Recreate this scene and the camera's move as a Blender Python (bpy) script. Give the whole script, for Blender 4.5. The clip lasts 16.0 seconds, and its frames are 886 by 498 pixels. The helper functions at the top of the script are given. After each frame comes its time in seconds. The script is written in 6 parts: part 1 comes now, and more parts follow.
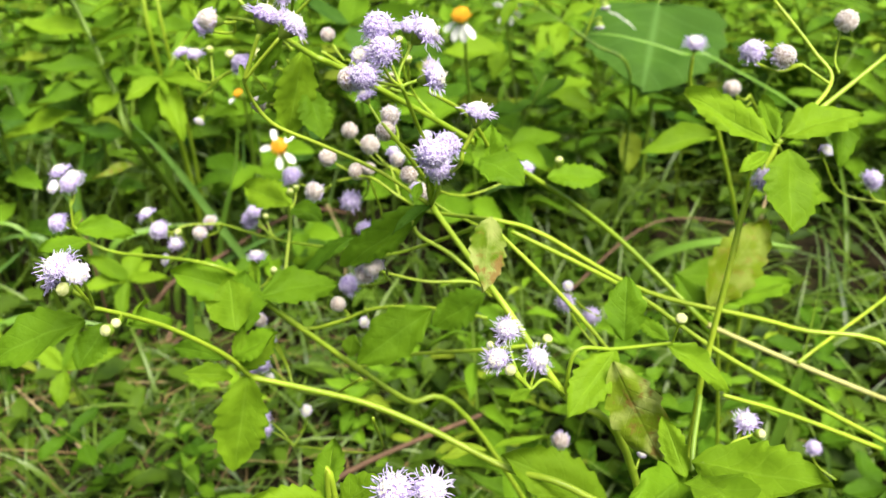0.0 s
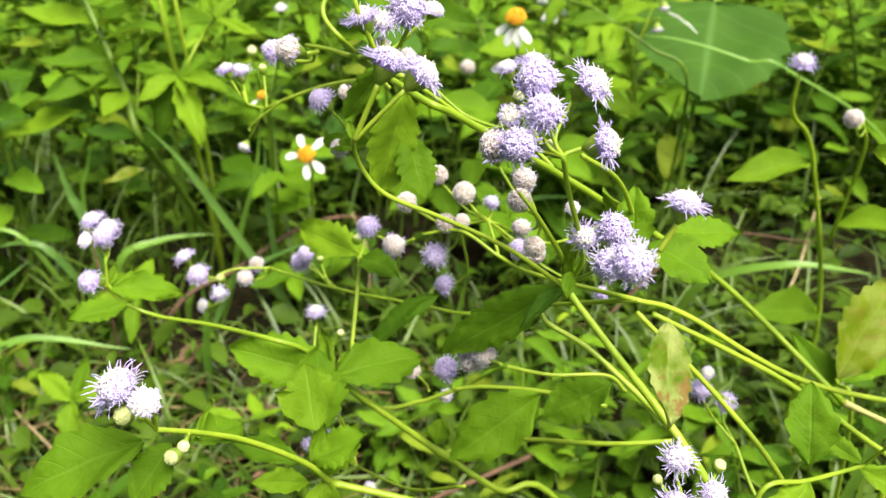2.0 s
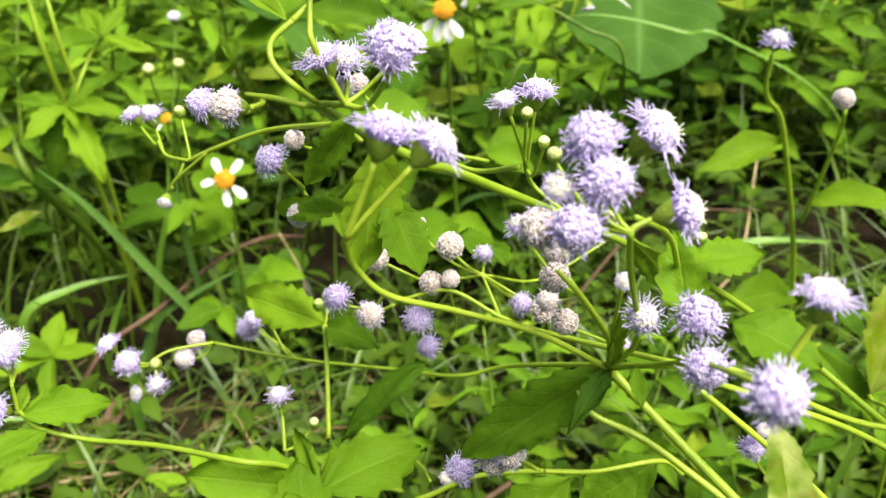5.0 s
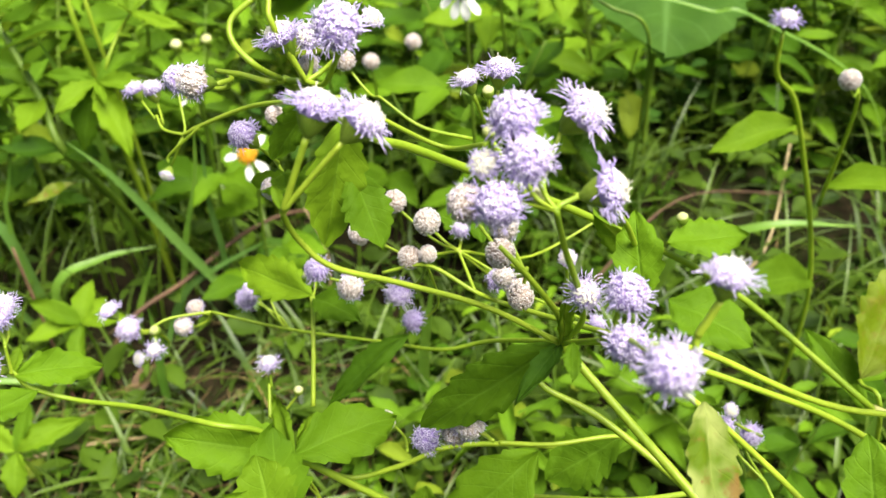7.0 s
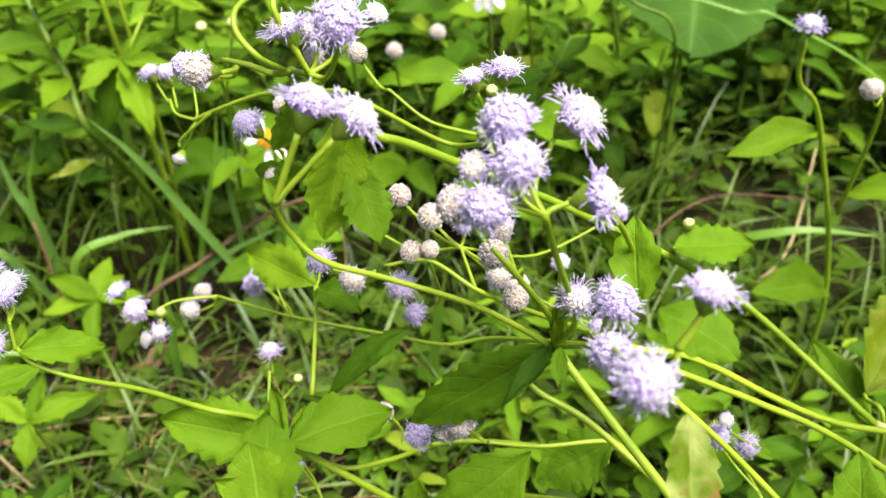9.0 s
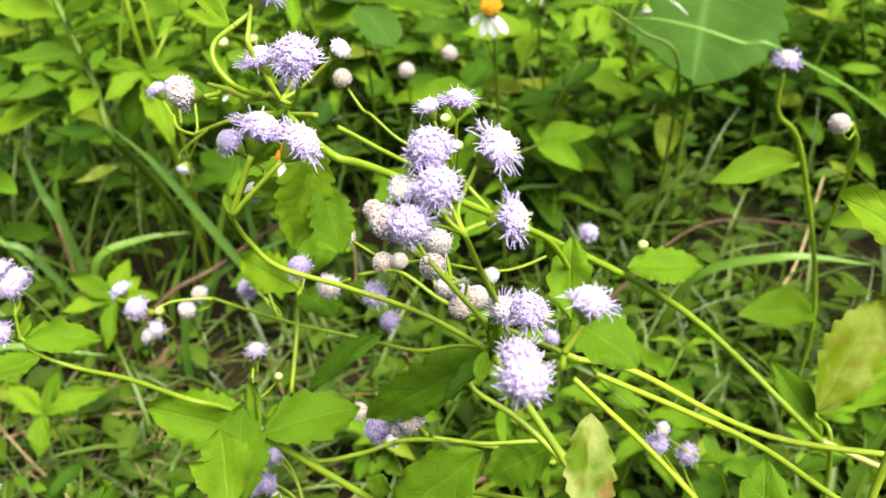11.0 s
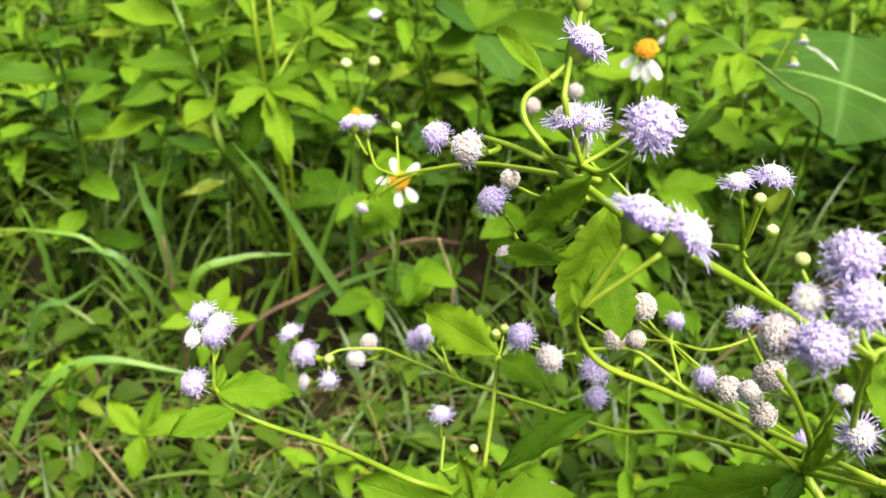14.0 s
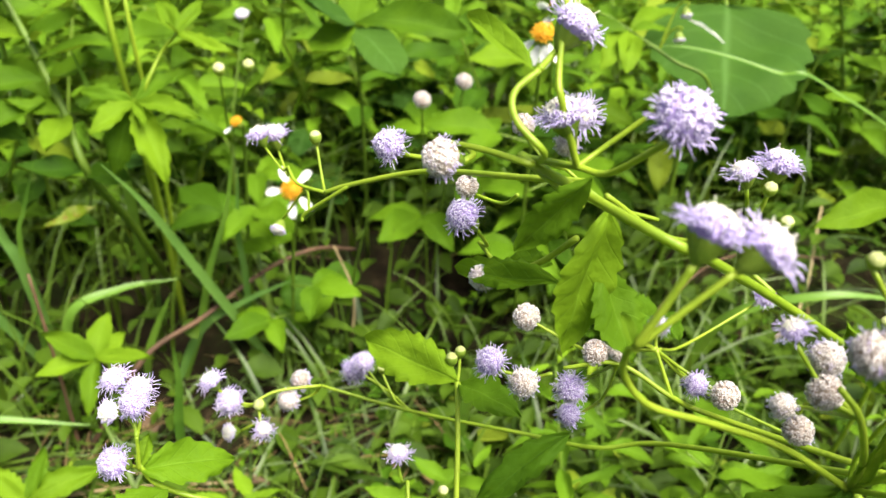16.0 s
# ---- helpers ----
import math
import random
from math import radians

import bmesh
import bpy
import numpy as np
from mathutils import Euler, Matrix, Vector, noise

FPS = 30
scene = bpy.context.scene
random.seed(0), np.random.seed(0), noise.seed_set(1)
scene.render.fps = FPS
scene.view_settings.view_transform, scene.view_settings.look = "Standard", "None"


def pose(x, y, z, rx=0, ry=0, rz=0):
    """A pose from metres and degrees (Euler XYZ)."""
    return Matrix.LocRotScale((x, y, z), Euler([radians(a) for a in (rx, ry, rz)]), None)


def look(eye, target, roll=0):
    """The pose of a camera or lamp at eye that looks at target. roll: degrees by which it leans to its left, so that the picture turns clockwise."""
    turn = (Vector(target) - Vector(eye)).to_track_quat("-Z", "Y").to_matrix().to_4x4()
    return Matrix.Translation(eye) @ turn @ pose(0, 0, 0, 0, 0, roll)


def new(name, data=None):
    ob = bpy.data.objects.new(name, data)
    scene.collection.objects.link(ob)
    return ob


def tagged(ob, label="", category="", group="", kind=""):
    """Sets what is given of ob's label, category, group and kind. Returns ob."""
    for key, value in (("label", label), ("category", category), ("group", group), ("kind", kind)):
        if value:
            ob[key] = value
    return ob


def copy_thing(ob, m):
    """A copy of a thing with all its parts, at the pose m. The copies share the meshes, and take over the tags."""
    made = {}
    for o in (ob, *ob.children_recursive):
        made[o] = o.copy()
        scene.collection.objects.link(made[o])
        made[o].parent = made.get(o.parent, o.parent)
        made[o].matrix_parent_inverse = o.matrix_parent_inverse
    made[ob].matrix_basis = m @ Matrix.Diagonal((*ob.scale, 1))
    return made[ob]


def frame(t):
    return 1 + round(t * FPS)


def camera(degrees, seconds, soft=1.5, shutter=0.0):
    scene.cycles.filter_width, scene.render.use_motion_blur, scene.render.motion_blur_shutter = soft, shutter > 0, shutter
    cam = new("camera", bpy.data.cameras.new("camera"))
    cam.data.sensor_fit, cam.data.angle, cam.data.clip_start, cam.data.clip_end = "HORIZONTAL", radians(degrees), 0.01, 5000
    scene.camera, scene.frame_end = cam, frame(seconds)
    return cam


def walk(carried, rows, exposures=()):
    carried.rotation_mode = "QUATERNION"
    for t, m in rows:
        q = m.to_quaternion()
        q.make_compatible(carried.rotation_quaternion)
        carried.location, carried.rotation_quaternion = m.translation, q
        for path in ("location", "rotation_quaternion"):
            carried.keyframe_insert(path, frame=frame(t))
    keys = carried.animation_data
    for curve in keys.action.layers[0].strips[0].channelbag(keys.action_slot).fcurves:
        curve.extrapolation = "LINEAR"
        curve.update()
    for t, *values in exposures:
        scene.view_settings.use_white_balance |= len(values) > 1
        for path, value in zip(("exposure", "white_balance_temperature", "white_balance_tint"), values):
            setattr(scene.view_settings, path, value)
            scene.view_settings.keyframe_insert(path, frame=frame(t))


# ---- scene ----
cam = camera(54.2, 16.0, soft=1.5)
METRES, EYE, TILT, LEAN, TURN = 0.26, 0.36, -30.0, 0.0, 0.0
ROWS = [
    (0.0, 0.0, 0.0, 0.0, 0.0, 0.0, -0.0),
    (0.5, -0.0379, 0.0548, 0.034, 1.11, -0.1, -1.93),
    (1.0, -0.0811, 0.0901, 0.0691, 1.09, -0.32, -1.98),
    (1.5, -0.1087, 0.1317, 0.0837, -0.16, -0.94, -1.51),
    (2.0, -0.1213, 0.1656, 0.0899, -0.91, -1.44, -0.84),
    (2.5, -0.1386, 0.1859, 0.1008, -1.57, -1.56, -0.14),
    (3.0, -0.1564, 0.219, 0.1111, -2.76, -1.89, 0.57),
    (3.5, -0.174, 0.246, 0.1227, -3.7, -2.16, 1.46),
    (4.0, -0.1844, 0.2739, 0.1304, -4.82, -2.54, 2.51),
    (4.5, -0.1821, 0.295, 0.1472, -5.81, -2.78, 4.03),
    (5.0, -0.1751, 0.3199, 0.1608, -6.86, -3.09, 5.26),
    (7.5, -0.1102, 0.2963, 0.157, -3.1, -4.35, 3.97),
    (8.0, -0.1086, 0.2947, 0.1622, -3.03, -4.22, 3.33),
    (8.5, -0.1093, 0.2987, 0.1648, -2.26, -4.3, 2.7),
    (9.0, -0.0998, 0.2999, 0.1593, -1.93, -4.89, 2.09),
    (9.5, -0.0881, 0.2904, 0.1624, -1.65, -4.48, 1.73),
    (12.0, -0.0309, 0.218, 0.1584, 1.66, -3.77, -1.02),
    (12.5, -0.0558, 0.2228, 0.1603, 2.33, -3.54, -1.78),
    (13.0, -0.1039, 0.2377, 0.1649, 3.04, -3.12, -2.75),
    (13.5, -0.1758, 0.2766, 0.1837, 3.02, -2.91, -3.76),
    (14.0, -0.2289, 0.3115, 0.1925, 2.32, -2.61, -4.24),
    (14.5, -0.2678, 0.3211, 0.1972, 1.54, -2.52, -4.02),
    (15.0, -0.2869, 0.3489, 0.2018, 0.48, -2.39, -3.56),
    (15.5, -0.2911, 0.3796, 0.2034, -3.1, -2.58, -1.75),
    (16.0, -0.292, 0.4071, 0.2065, -6.44, -2.73, 0.88),
]
walk(cam, [(t, pose(0, 0, EYE, TILT, LEAN, TURN) @ pose(METRES * x, METRES * y, METRES * z, 90 + pitch, roll, yaw)) for t, x, y, z, yaw, pitch, roll in ROWS],
     exposures=[(0.0, 1.37), (13.0, 1.37), (14.5, 1.38), (16.0, 1.43)])
cam.data.dof.use_dof, cam.data.dof.focus_distance, cam.data.dof.aperture_fstop = True, 0.160, 33.0

# ---- world and sun ----
SUN_UP, SUN_ROUND = 65.0, 138.0
world = bpy.data.worlds.new("sky")
scene.world = world
world.use_nodes = True
wn = world.node_tree
sky = wn.nodes.new("ShaderNodeTexSky")
sky.sky_type, sky.sun_disc = "NISHITA", False
sky.sun_elevation, sky.sun_rotation = radians(SUN_UP), radians(SUN_ROUND)
sky.air_density, sky.dust_density, sky.ozone_density = 0.6, 5.0, 1.0
back = wn.nodes["Background"]
back.inputs["Strength"].default_value = 0.075
wn.links.new(sky.outputs["Color"], back.inputs["Color"])
sun = new("sun", bpy.data.lights.new("sun", "SUN"))
sun.data.energy, sun.data.angle, sun.data.color = 4.2, radians(40), (1.0, 0.94, 0.84)
su, sr = radians(SUN_UP), radians(SUN_ROUND)
sun.matrix_world = look((0, 0, 3), (-math.sin(sr) * math.cos(su), -math.cos(sr) * math.cos(su), 3 - math.sin(su)))


# ---- materials ----
class Nodes:
    """Short hand for building a node tree."""

    def __init__(self, name):
        self.mat = bpy.data.materials.new(name)
        self.mat.use_nodes = True
        self.tree = self.mat.node_tree
        self.tree.nodes.clear()
        self.out = self.tree.nodes.new("ShaderNodeOutputMaterial")

    def add(self, kind, settings=None, **inputs):
        n = self.tree.nodes.new("ShaderNode" + kind)
        settings = settings or {}
        if "operation" in settings:
            n.operation = settings["operation"]
        if "blend_type" in settings:
            n.blend_type = settings["blend_type"]
        for k, v in inputs.items():
            k = int(k[1:]) if k[0] == "i" and k[1:].isdigit() else k.replace("_", " ")
            if isinstance(v, bpy.types.NodeSocket):
                self.tree.links.new(v, n.inputs[k])
            else:
                n.inputs[k].default_value = v
        return n

    def calc(self, op, a, b=0.0, c=0.0):
        return self.add("Math", {"operation": op}, i0=a, i1=b, i2=c).outputs[0]

    def blend(self, f, a, b, mode="MIX"):
        a = (*a, 1) if isinstance(a, tuple) else a
        b = (*b, 1) if isinstance(b, tuple) else b
        return self.add("MixRGB", {"blend_type": mode}, Fac=f, Color1=a, Color2=b).outputs[0]

    def ramp(self, f, *stops):
        n = self.add("ValToRGB", Fac=f)
        e = n.color_ramp.elements
        while len(e) < len(stops):
            e.new(0.5)
        for el, (p, c) in zip(e, stops):
            el.position, el.color = p, (*c, 1) if isinstance(c, tuple) else (c, c, c, 1)
        return n.outputs[0]

    def noise(self, scale, detail=3.0, vector=None, rough=0.55):
        n = self.add("TexNoise", Scale=scale, Detail=detail, Roughness=rough)
        if vector is None:
            vector = self.add("NewGeometry").outputs["Position"]
        self.tree.links.new(vector, n.inputs["Vector"])
        return n.outputs[0]

    def bump(self, height, strength, distance=0.0005):
        return self.add("Bump", Height=height, Strength=strength, Distance=distance).outputs[0]

    def surface(self, colour, rough=0.5, normal=None, lit=None, share=0.3, spec=0.5):
        p = self.add("BsdfPrincipled", Base_Color=colour, Roughness=rough, Specular_IOR_Level=spec)
        if normal is not None:
            self.tree.links.new(normal, p.inputs["Normal"])
        last = p.outputs[0]
        if lit is not None:
            t = self.add("BsdfTranslucent", Color=lit)
            if normal is not None:
                self.tree.links.new(normal, t.inputs["Normal"])
            last = self.add("MixShader", i0=share, i1=last, i2=t.outputs[0]).outputs[0]
        self.tree.links.new(last, self.out.inputs["Surface"])
        return self.mat


def leaf_material(name, dark, light, lit, veins=6.0, spots=0.0, gloss=0.55, aged=0.0, rib=0.26, share=0.28):
    """A leaf blade: midrib and slanting side veins from the blade's own coordinates, patchy colour, fine quilting."""
    n = Nodes(name)
    uv = n.add("SeparateXYZ", Vector=n.add("UVMap").outputs[0])
    u, v = uv.outputs[0], uv.outputs[1]
    side = n.calc("ABSOLUTE", n.calc("SUBTRACT", v, 0.5))
    lane = n.calc("SUBTRACT", n.calc("MULTIPLY", u, veins), n.calc("MULTIPLY", side, 3.2))
    ridge = n.calc("ABSOLUTE", n.calc("SUBTRACT", n.calc("FRACT", lane), 0.5))
    vein = n.calc("SUBTRACT", 1.0, n.calc("MULTIPLY", ridge, 14.0))
    vein = n.calc("MAXIMUM", vein, 0.0)
    mid = n.calc("MAXIMUM", n.calc("SUBTRACT", 1.0, n.calc("MULTIPLY", side, 26.0)), 0.0)
    lines = n.calc("MAXIMUM", n.calc("MULTIPLY", vein, 0.5), mid)
    rnd = n.add("ObjectInfo").outputs["Random"]
    patch = n.noise(70.0, 4.0)
    fine = n.noise(900.0, 2.0)
    tone = n.calc("ADD", n.calc("MULTIPLY", patch, 0.7), n.calc("MULTIPLY", rnd, 0.55))
    base = n.ramp(tone, (0.25, dark), (0.85, light))
    base = n.blend(n.calc("MULTIPLY", fine, 0.25), base, tuple(0.55 * c for c in light))
    base = n.blend(n.calc("MULTIPLY", lines, rib), base, tuple(min(1, 1.4 * c + 0.02) for c in light))
    yellow = n.calc("MULTIPLY", n.calc("GREATER_THAN", rnd, 0.93), aged)
    base = n.blend(yellow, base, (0.20, 0.24, 0.02))
    if spots:
        s = n.ramp(n.noise(230.0, 4.0, rough=0.7), (0.53, 0.0), (0.62, 1.0))
        wash = n.ramp(n.noise(110.0, 3.0), (0.45, 0.0), (0.6, 1.0))
        base = n.blend(n.calc("MULTIPLY", wash, 0.7 * spots), base, (0.34, 0.38, 0.12))
        base = n.blend(n.calc("MULTIPLY", s, spots), base, (0.16, 0.085, 0.025))
    height = n.calc("ADD", n.calc("MULTIPLY", lines, -0.35), n.calc("MULTIPLY", n.noise(500.0, 2.0), 0.9))
    tone2 = n.blend(0.45, base, lit, "MIX")
    return n.surface(base, gloss, n.bump(height, 0.5, 0.0008), tone2, share, 0.05)


LEAF = leaf_material("leaf_green", (0.044, 0.104, 0.005), (0.109, 0.215, 0.008), (0.312, 0.467, 0.024))
LEAF_BRIGHT = leaf_material("leaf_fresh", (0.071, 0.148, 0.006), (0.143, 0.253, 0.010), (0.347, 0.481, 0.030))
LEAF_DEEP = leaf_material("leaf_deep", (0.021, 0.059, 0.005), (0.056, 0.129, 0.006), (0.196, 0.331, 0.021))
LEAF_BLUE = leaf_material("leaf_bluish", (0.022, 0.066, 0.008), (0.045, 0.104, 0.012), (0.110, 0.240, 0.025), veins=6.0, rib=0.6, gloss=0.65, share=0.12)
# the next two greens are darkened: shade between the weeds put into their colour
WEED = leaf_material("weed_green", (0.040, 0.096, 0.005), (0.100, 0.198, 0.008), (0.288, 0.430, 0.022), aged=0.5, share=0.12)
WEED_DEEP_SHADED = leaf_material("weed_deep", (0.019, 0.053, 0.003), (0.049, 0.114, 0.005), (0.173, 0.294, 0.019), aged=0.5, share=0.12)
WEED_FRESH = leaf_material("weed_fresh", (0.071, 0.148, 0.006), (0.143, 0.253, 0.010), (0.347, 0.481, 0.030), aged=0.4, share=0.12)
LEAF_SPOT = leaf_material("leaf_mottled", (0.048, 0.104, 0.004), (0.129, 0.191, 0.010), (0.269, 0.354, 0.025), spots=0.85)
LEAF_YELLOW = leaf_material("leaf_yellowing", (0.065, 0.113, 0.004), (0.113, 0.167, 0.005), (0.334, 0.378, 0.016), spots=0.3)


def plain(name, low, high, scale, rough=0.5, bumps=0.3, lit=None, share=0.25, spec=0.4, per=0.3, loose=False, speck=0.3):
    """A small surface with noise at two scales and a shift from piece to piece."""
    n = Nodes(name)
    rnd = n.add("NewGeometry").outputs["Random Per Island"] if loose else n.add("ObjectInfo").outputs["Random"]
    tone = n.calc("ADD", n.calc("MULTIPLY", n.noise(scale, 4.0), 0.8), n.calc("MULTIPLY", rnd, per))
    base = n.ramp(tone, (0.3, low), (0.8, high))
    base = n.blend(n.calc("MULTIPLY", n.noise(scale * 9, 2.0), speck), base, tuple(0.6 * c for c in low))
    height = n.noise(scale * 4, 3.0)
    return n.surface(base, rough, n.bump(height, bumps, 0.0004), lit and (*lit, 1), share, spec)


STEM = plain("stem_green", (0.190, 0.310, 0.014), (0.360, 0.480, 0.034), 140.0, 0.42, 0.35, (0.55, 0.7, 0.05), 0.2)
STEM_OLD = plain("stem_straw", (0.26, 0.27, 0.055), (0.42, 0.42, 0.15), 120.0, 0.5, 0.4)
STEM_DARK = plain("stem_deep", (0.079, 0.155, 0.009), (0.166, 0.266, 0.020), 110.0, 0.5, 0.35, (0.288, 0.396, 0.029), 0.15)
BRACT = plain("bract_green", (0.130, 0.230, 0.014), (0.300, 0.410, 0.050), 600.0, 0.5, 0.4, (0.4, 0.5, 0.06), 0.25)
LILAC = plain("filament_lilac", (0.66, 0.57, 0.97), (0.82, 0.74, 0.99), 700.0, 0.6, 0.1, (0.84, 0.76, 0.98), 0.45, 0.15, speck=0.05)
COROLLA = plain("corolla_pale", (0.85, 0.79, 0.98), (0.95, 0.92, 0.99), 900.0, 0.6, 0.1, (0.93, 0.88, 0.98), 0.4, 0.15, speck=0.05)
CREAM = plain("floret_cream", (0.88, 0.87, 0.74), (0.94, 0.93, 0.86), 900.0, 0.6, 0.1, (0.92, 0.90, 0.78), 0.3, 0.15, speck=0.05)
FADED = plain("corolla_faded", (0.80, 0.75, 0.72), (0.95, 0.92, 0.90), 900.0, 0.7, 0.2, (0.85, 0.78, 0.80), 0.3, 0.15, speck=0.05)
BROWN = plain("floret_brown", (0.26, 0.19, 0.14), (0.58, 0.50, 0.43), 900.0, 0.8, 0.3, None)
DEAD = plain("dead_leaf", (0.045, 0.026, 0.012), (0.14, 0.085, 0.040), 120.0, 0.8, 0.6)
# dark lilac: the shade inside floret mouths and gaps, put into the colour
PIT = plain("floret_throat", (0.24, 0.17, 0.40), (0.46, 0.37, 0.66), 900.0, 0.8, 0.1, speck=0.05)
BUD_CREAM = plain("bud_cream", (0.36, 0.42, 0.12), (0.72, 0.72, 0.40), 900.0, 0.6, 0.3, (0.75, 0.78, 0.4), 0.25, 0.2, speck=0.1)
WHITE = plain("ray_white", (0.78, 0.79, 0.74), (0.88, 0.88, 0.84), 300.0, 0.55, 0.15, (0.85, 0.86, 0.8), 0.3, 0.25, speck=0.05)
ORANGE = plain("disc_orange", (0.62, 0.27, 0.008), (0.84, 0.46, 0.015), 900.0, 0.6, 0.3, (0.8, 0.4, 0.02), 0.15)
GRASS = plain("grass_green", (0.071, 0.176, 0.017), (0.191, 0.352, 0.036), 40.0, 0.45, 0.2, (0.350, 0.528, 0.049), 0.3)
GRASS_BLUE = plain("grass_bluish", (0.066, 0.163, 0.025), (0.141, 0.273, 0.048), 50.0, 0.5, 0.2, (0.264, 0.422, 0.062), 0.3)
STRAW = plain("dry_straw", (0.19, 0.14, 0.065), (0.42, 0.34, 0.17), 60.0, 0.7, 0.3)
# ground leaves and field grass carry the shade of the gaps in dark colour
COVER_SHADED = plain("ground_cover", (0.012, 0.028, 0.003), (0.057, 0.108, 0.006), 60.0, 0.6, 0.3, (0.246, 0.400, 0.025), 0.12, 0.10, per=0.6, loose=True)
GRASS_FIELD_SHADED = plain("grass_field", (0.015, 0.040, 0.004), (0.086, 0.150, 0.010), 40.0, 0.45, 0.2, (0.251, 0.380, 0.027), 0.18, per=0.55, loose=True)
STRAW_FIELD = plain("straw_field", (0.050, 0.032, 0.014), (0.250, 0.175, 0.072), 60.0, 0.75, 0.3, per=0.6, spec=0.15, loose=True)
FAR_LEAF = plain("far_leaf", (0.043, 0.106, 0.007), (0.144, 0.274, 0.014), 60.0, 0.55, 0.2, (0.345, 0.536, 0.042), 0.25, 0.12, per=0.55, loose=True)
TWIG = plain("twig_brown", (0.060, 0.032, 0.016), (0.145, 0.080, 0.038), 90.0, 0.75, 0.6)


def soil_material():
    n = Nodes("soil")
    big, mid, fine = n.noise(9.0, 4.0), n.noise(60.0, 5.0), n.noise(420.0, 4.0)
    # base set near black, so the soil colour holds the shade under the weeds
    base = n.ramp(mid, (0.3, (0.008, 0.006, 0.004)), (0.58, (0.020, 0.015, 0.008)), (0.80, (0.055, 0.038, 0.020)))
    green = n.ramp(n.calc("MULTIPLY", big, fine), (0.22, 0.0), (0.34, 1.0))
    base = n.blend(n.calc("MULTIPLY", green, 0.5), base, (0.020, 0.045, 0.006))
    height = n.calc("ADD", mid, n.calc("MULTIPLY", fine, 0.6))
    return n.surface(base, 0.9, n.bump(height, 0.9, 0.004), spec=0.03)


SOIL = soil_material()

# ---- building helpers ----


def mesh_of(name, verts, faces, mats, slots=None, uvs=None, smooth=True):
    me = bpy.data.meshes.new(name)
    me.from_pydata([tuple(v) for v in verts], [], faces)
    for m in mats:
        me.materials.append(m)
    if slots is not None:
        me.polygons.foreach_set("material_index", slots)
    if uvs is not None:
        layer = me.uv_layers.new(name="blade")
        idx = np.empty(len(me.loops), dtype=np.int32)
        me.loops.foreach_get("vertex_index", idx)
        layer.data.foreach_set("uv", np.asarray(uvs, dtype=np.float32)[idx].ravel())
    if smooth:
        me.polygons.foreach_set("use_smooth", [True] * len(me.polygons))
    me.update()
    return me


PLACED = {}


def piece(name, me, parent, m=None, label=""):
    """Links a mesh as one part under a thing or a part; m is its pose in the world."""
    ob = new(name, me)
    ob.parent = parent
    ob.matrix_parent_inverse = Matrix()
    m = m or Matrix()
    ob.matrix_basis = PLACED[parent.name].inverted() @ m
    PLACED[ob.name] = m
    return tagged(ob, label)


def thing(name, at, label, category, group=""):
    ob = new(name)
    ob.empty_display_size = 0.01
    ob.location = at
    PLACED[ob.name] = Matrix.Translation(at)
    return tagged(ob, label, category, group)


def smooth_line(points, steps=8):
    """A Catmull-Rom line through the points."""
    p = [Vector(q) for q in points]
    if len(p) == 2:
        p.insert(1, (p[0] + p[1]) / 2)
    p = [2 * p[0] - p[1], *p, 2 * p[-1] - p[-2]]
    line = []
    for i in range(1, len(p) - 2):
        a, b, c, d = p[i - 1:i + 3]
        for k in range(steps):
            t = k / steps
            line.append(0.5 * (2 * b + (c - a) * t + (2 * a - 5 * b + 4 * c - d) * t * t + (3 * b - a - 3 * c + d) * t ** 3))
    line.append(p[-2])
    return line


def tube_data(line, r0, r1, sides=7, wobble=0.05, knots=()):
    """Rings along a line; knots are spots (0 to 1) at which the stem swells."""
    verts, faces = [], []
    side = None
    n = len(line)
    for i, q in enumerate(line):
        d = (line[min(i + 1, n - 1)] - line[max(i - 1, 0)]).normalized()
        side = (side - d * side.dot(d)) if side is not None else d.orthogonal()
        side.normalize()
        over = d.cross(side)
        f = i / (n - 1)
        r = r0 + (r1 - r0) * f
        r *= 1 + wobble * noise.noise(q * 300)
        for k in knots:
            r *= 1 + 0.45 * math.exp(-((f - k) * (n - 1) / 1.1) ** 2)
        for k in range(sides):
            a = 2 * math.pi * k / sides
            verts.append(q + side * (r * math.cos(a)) + over * (r * math.sin(a)))
    for i in range(n - 1):
        for k in range(sides):
            a, b = i * sides + k, i * sides + (k + 1) % sides
            faces.append((a, b, b + sides, a + sides))
    faces.append(tuple(range(sides))[::-1])
    faces.append(tuple(range((n - 1) * sides, n * sides)))
    return verts, faces


def stem(plant, points, r0, r1, mat=STEM, name="stem", knots=(), steps=8, label=""):
    verts, faces = tube_data(smooth_line(points, steps), r0, r1, knots=knots)
    return piece(name, mesh_of(name, verts, faces, [mat]), plant, label=label)


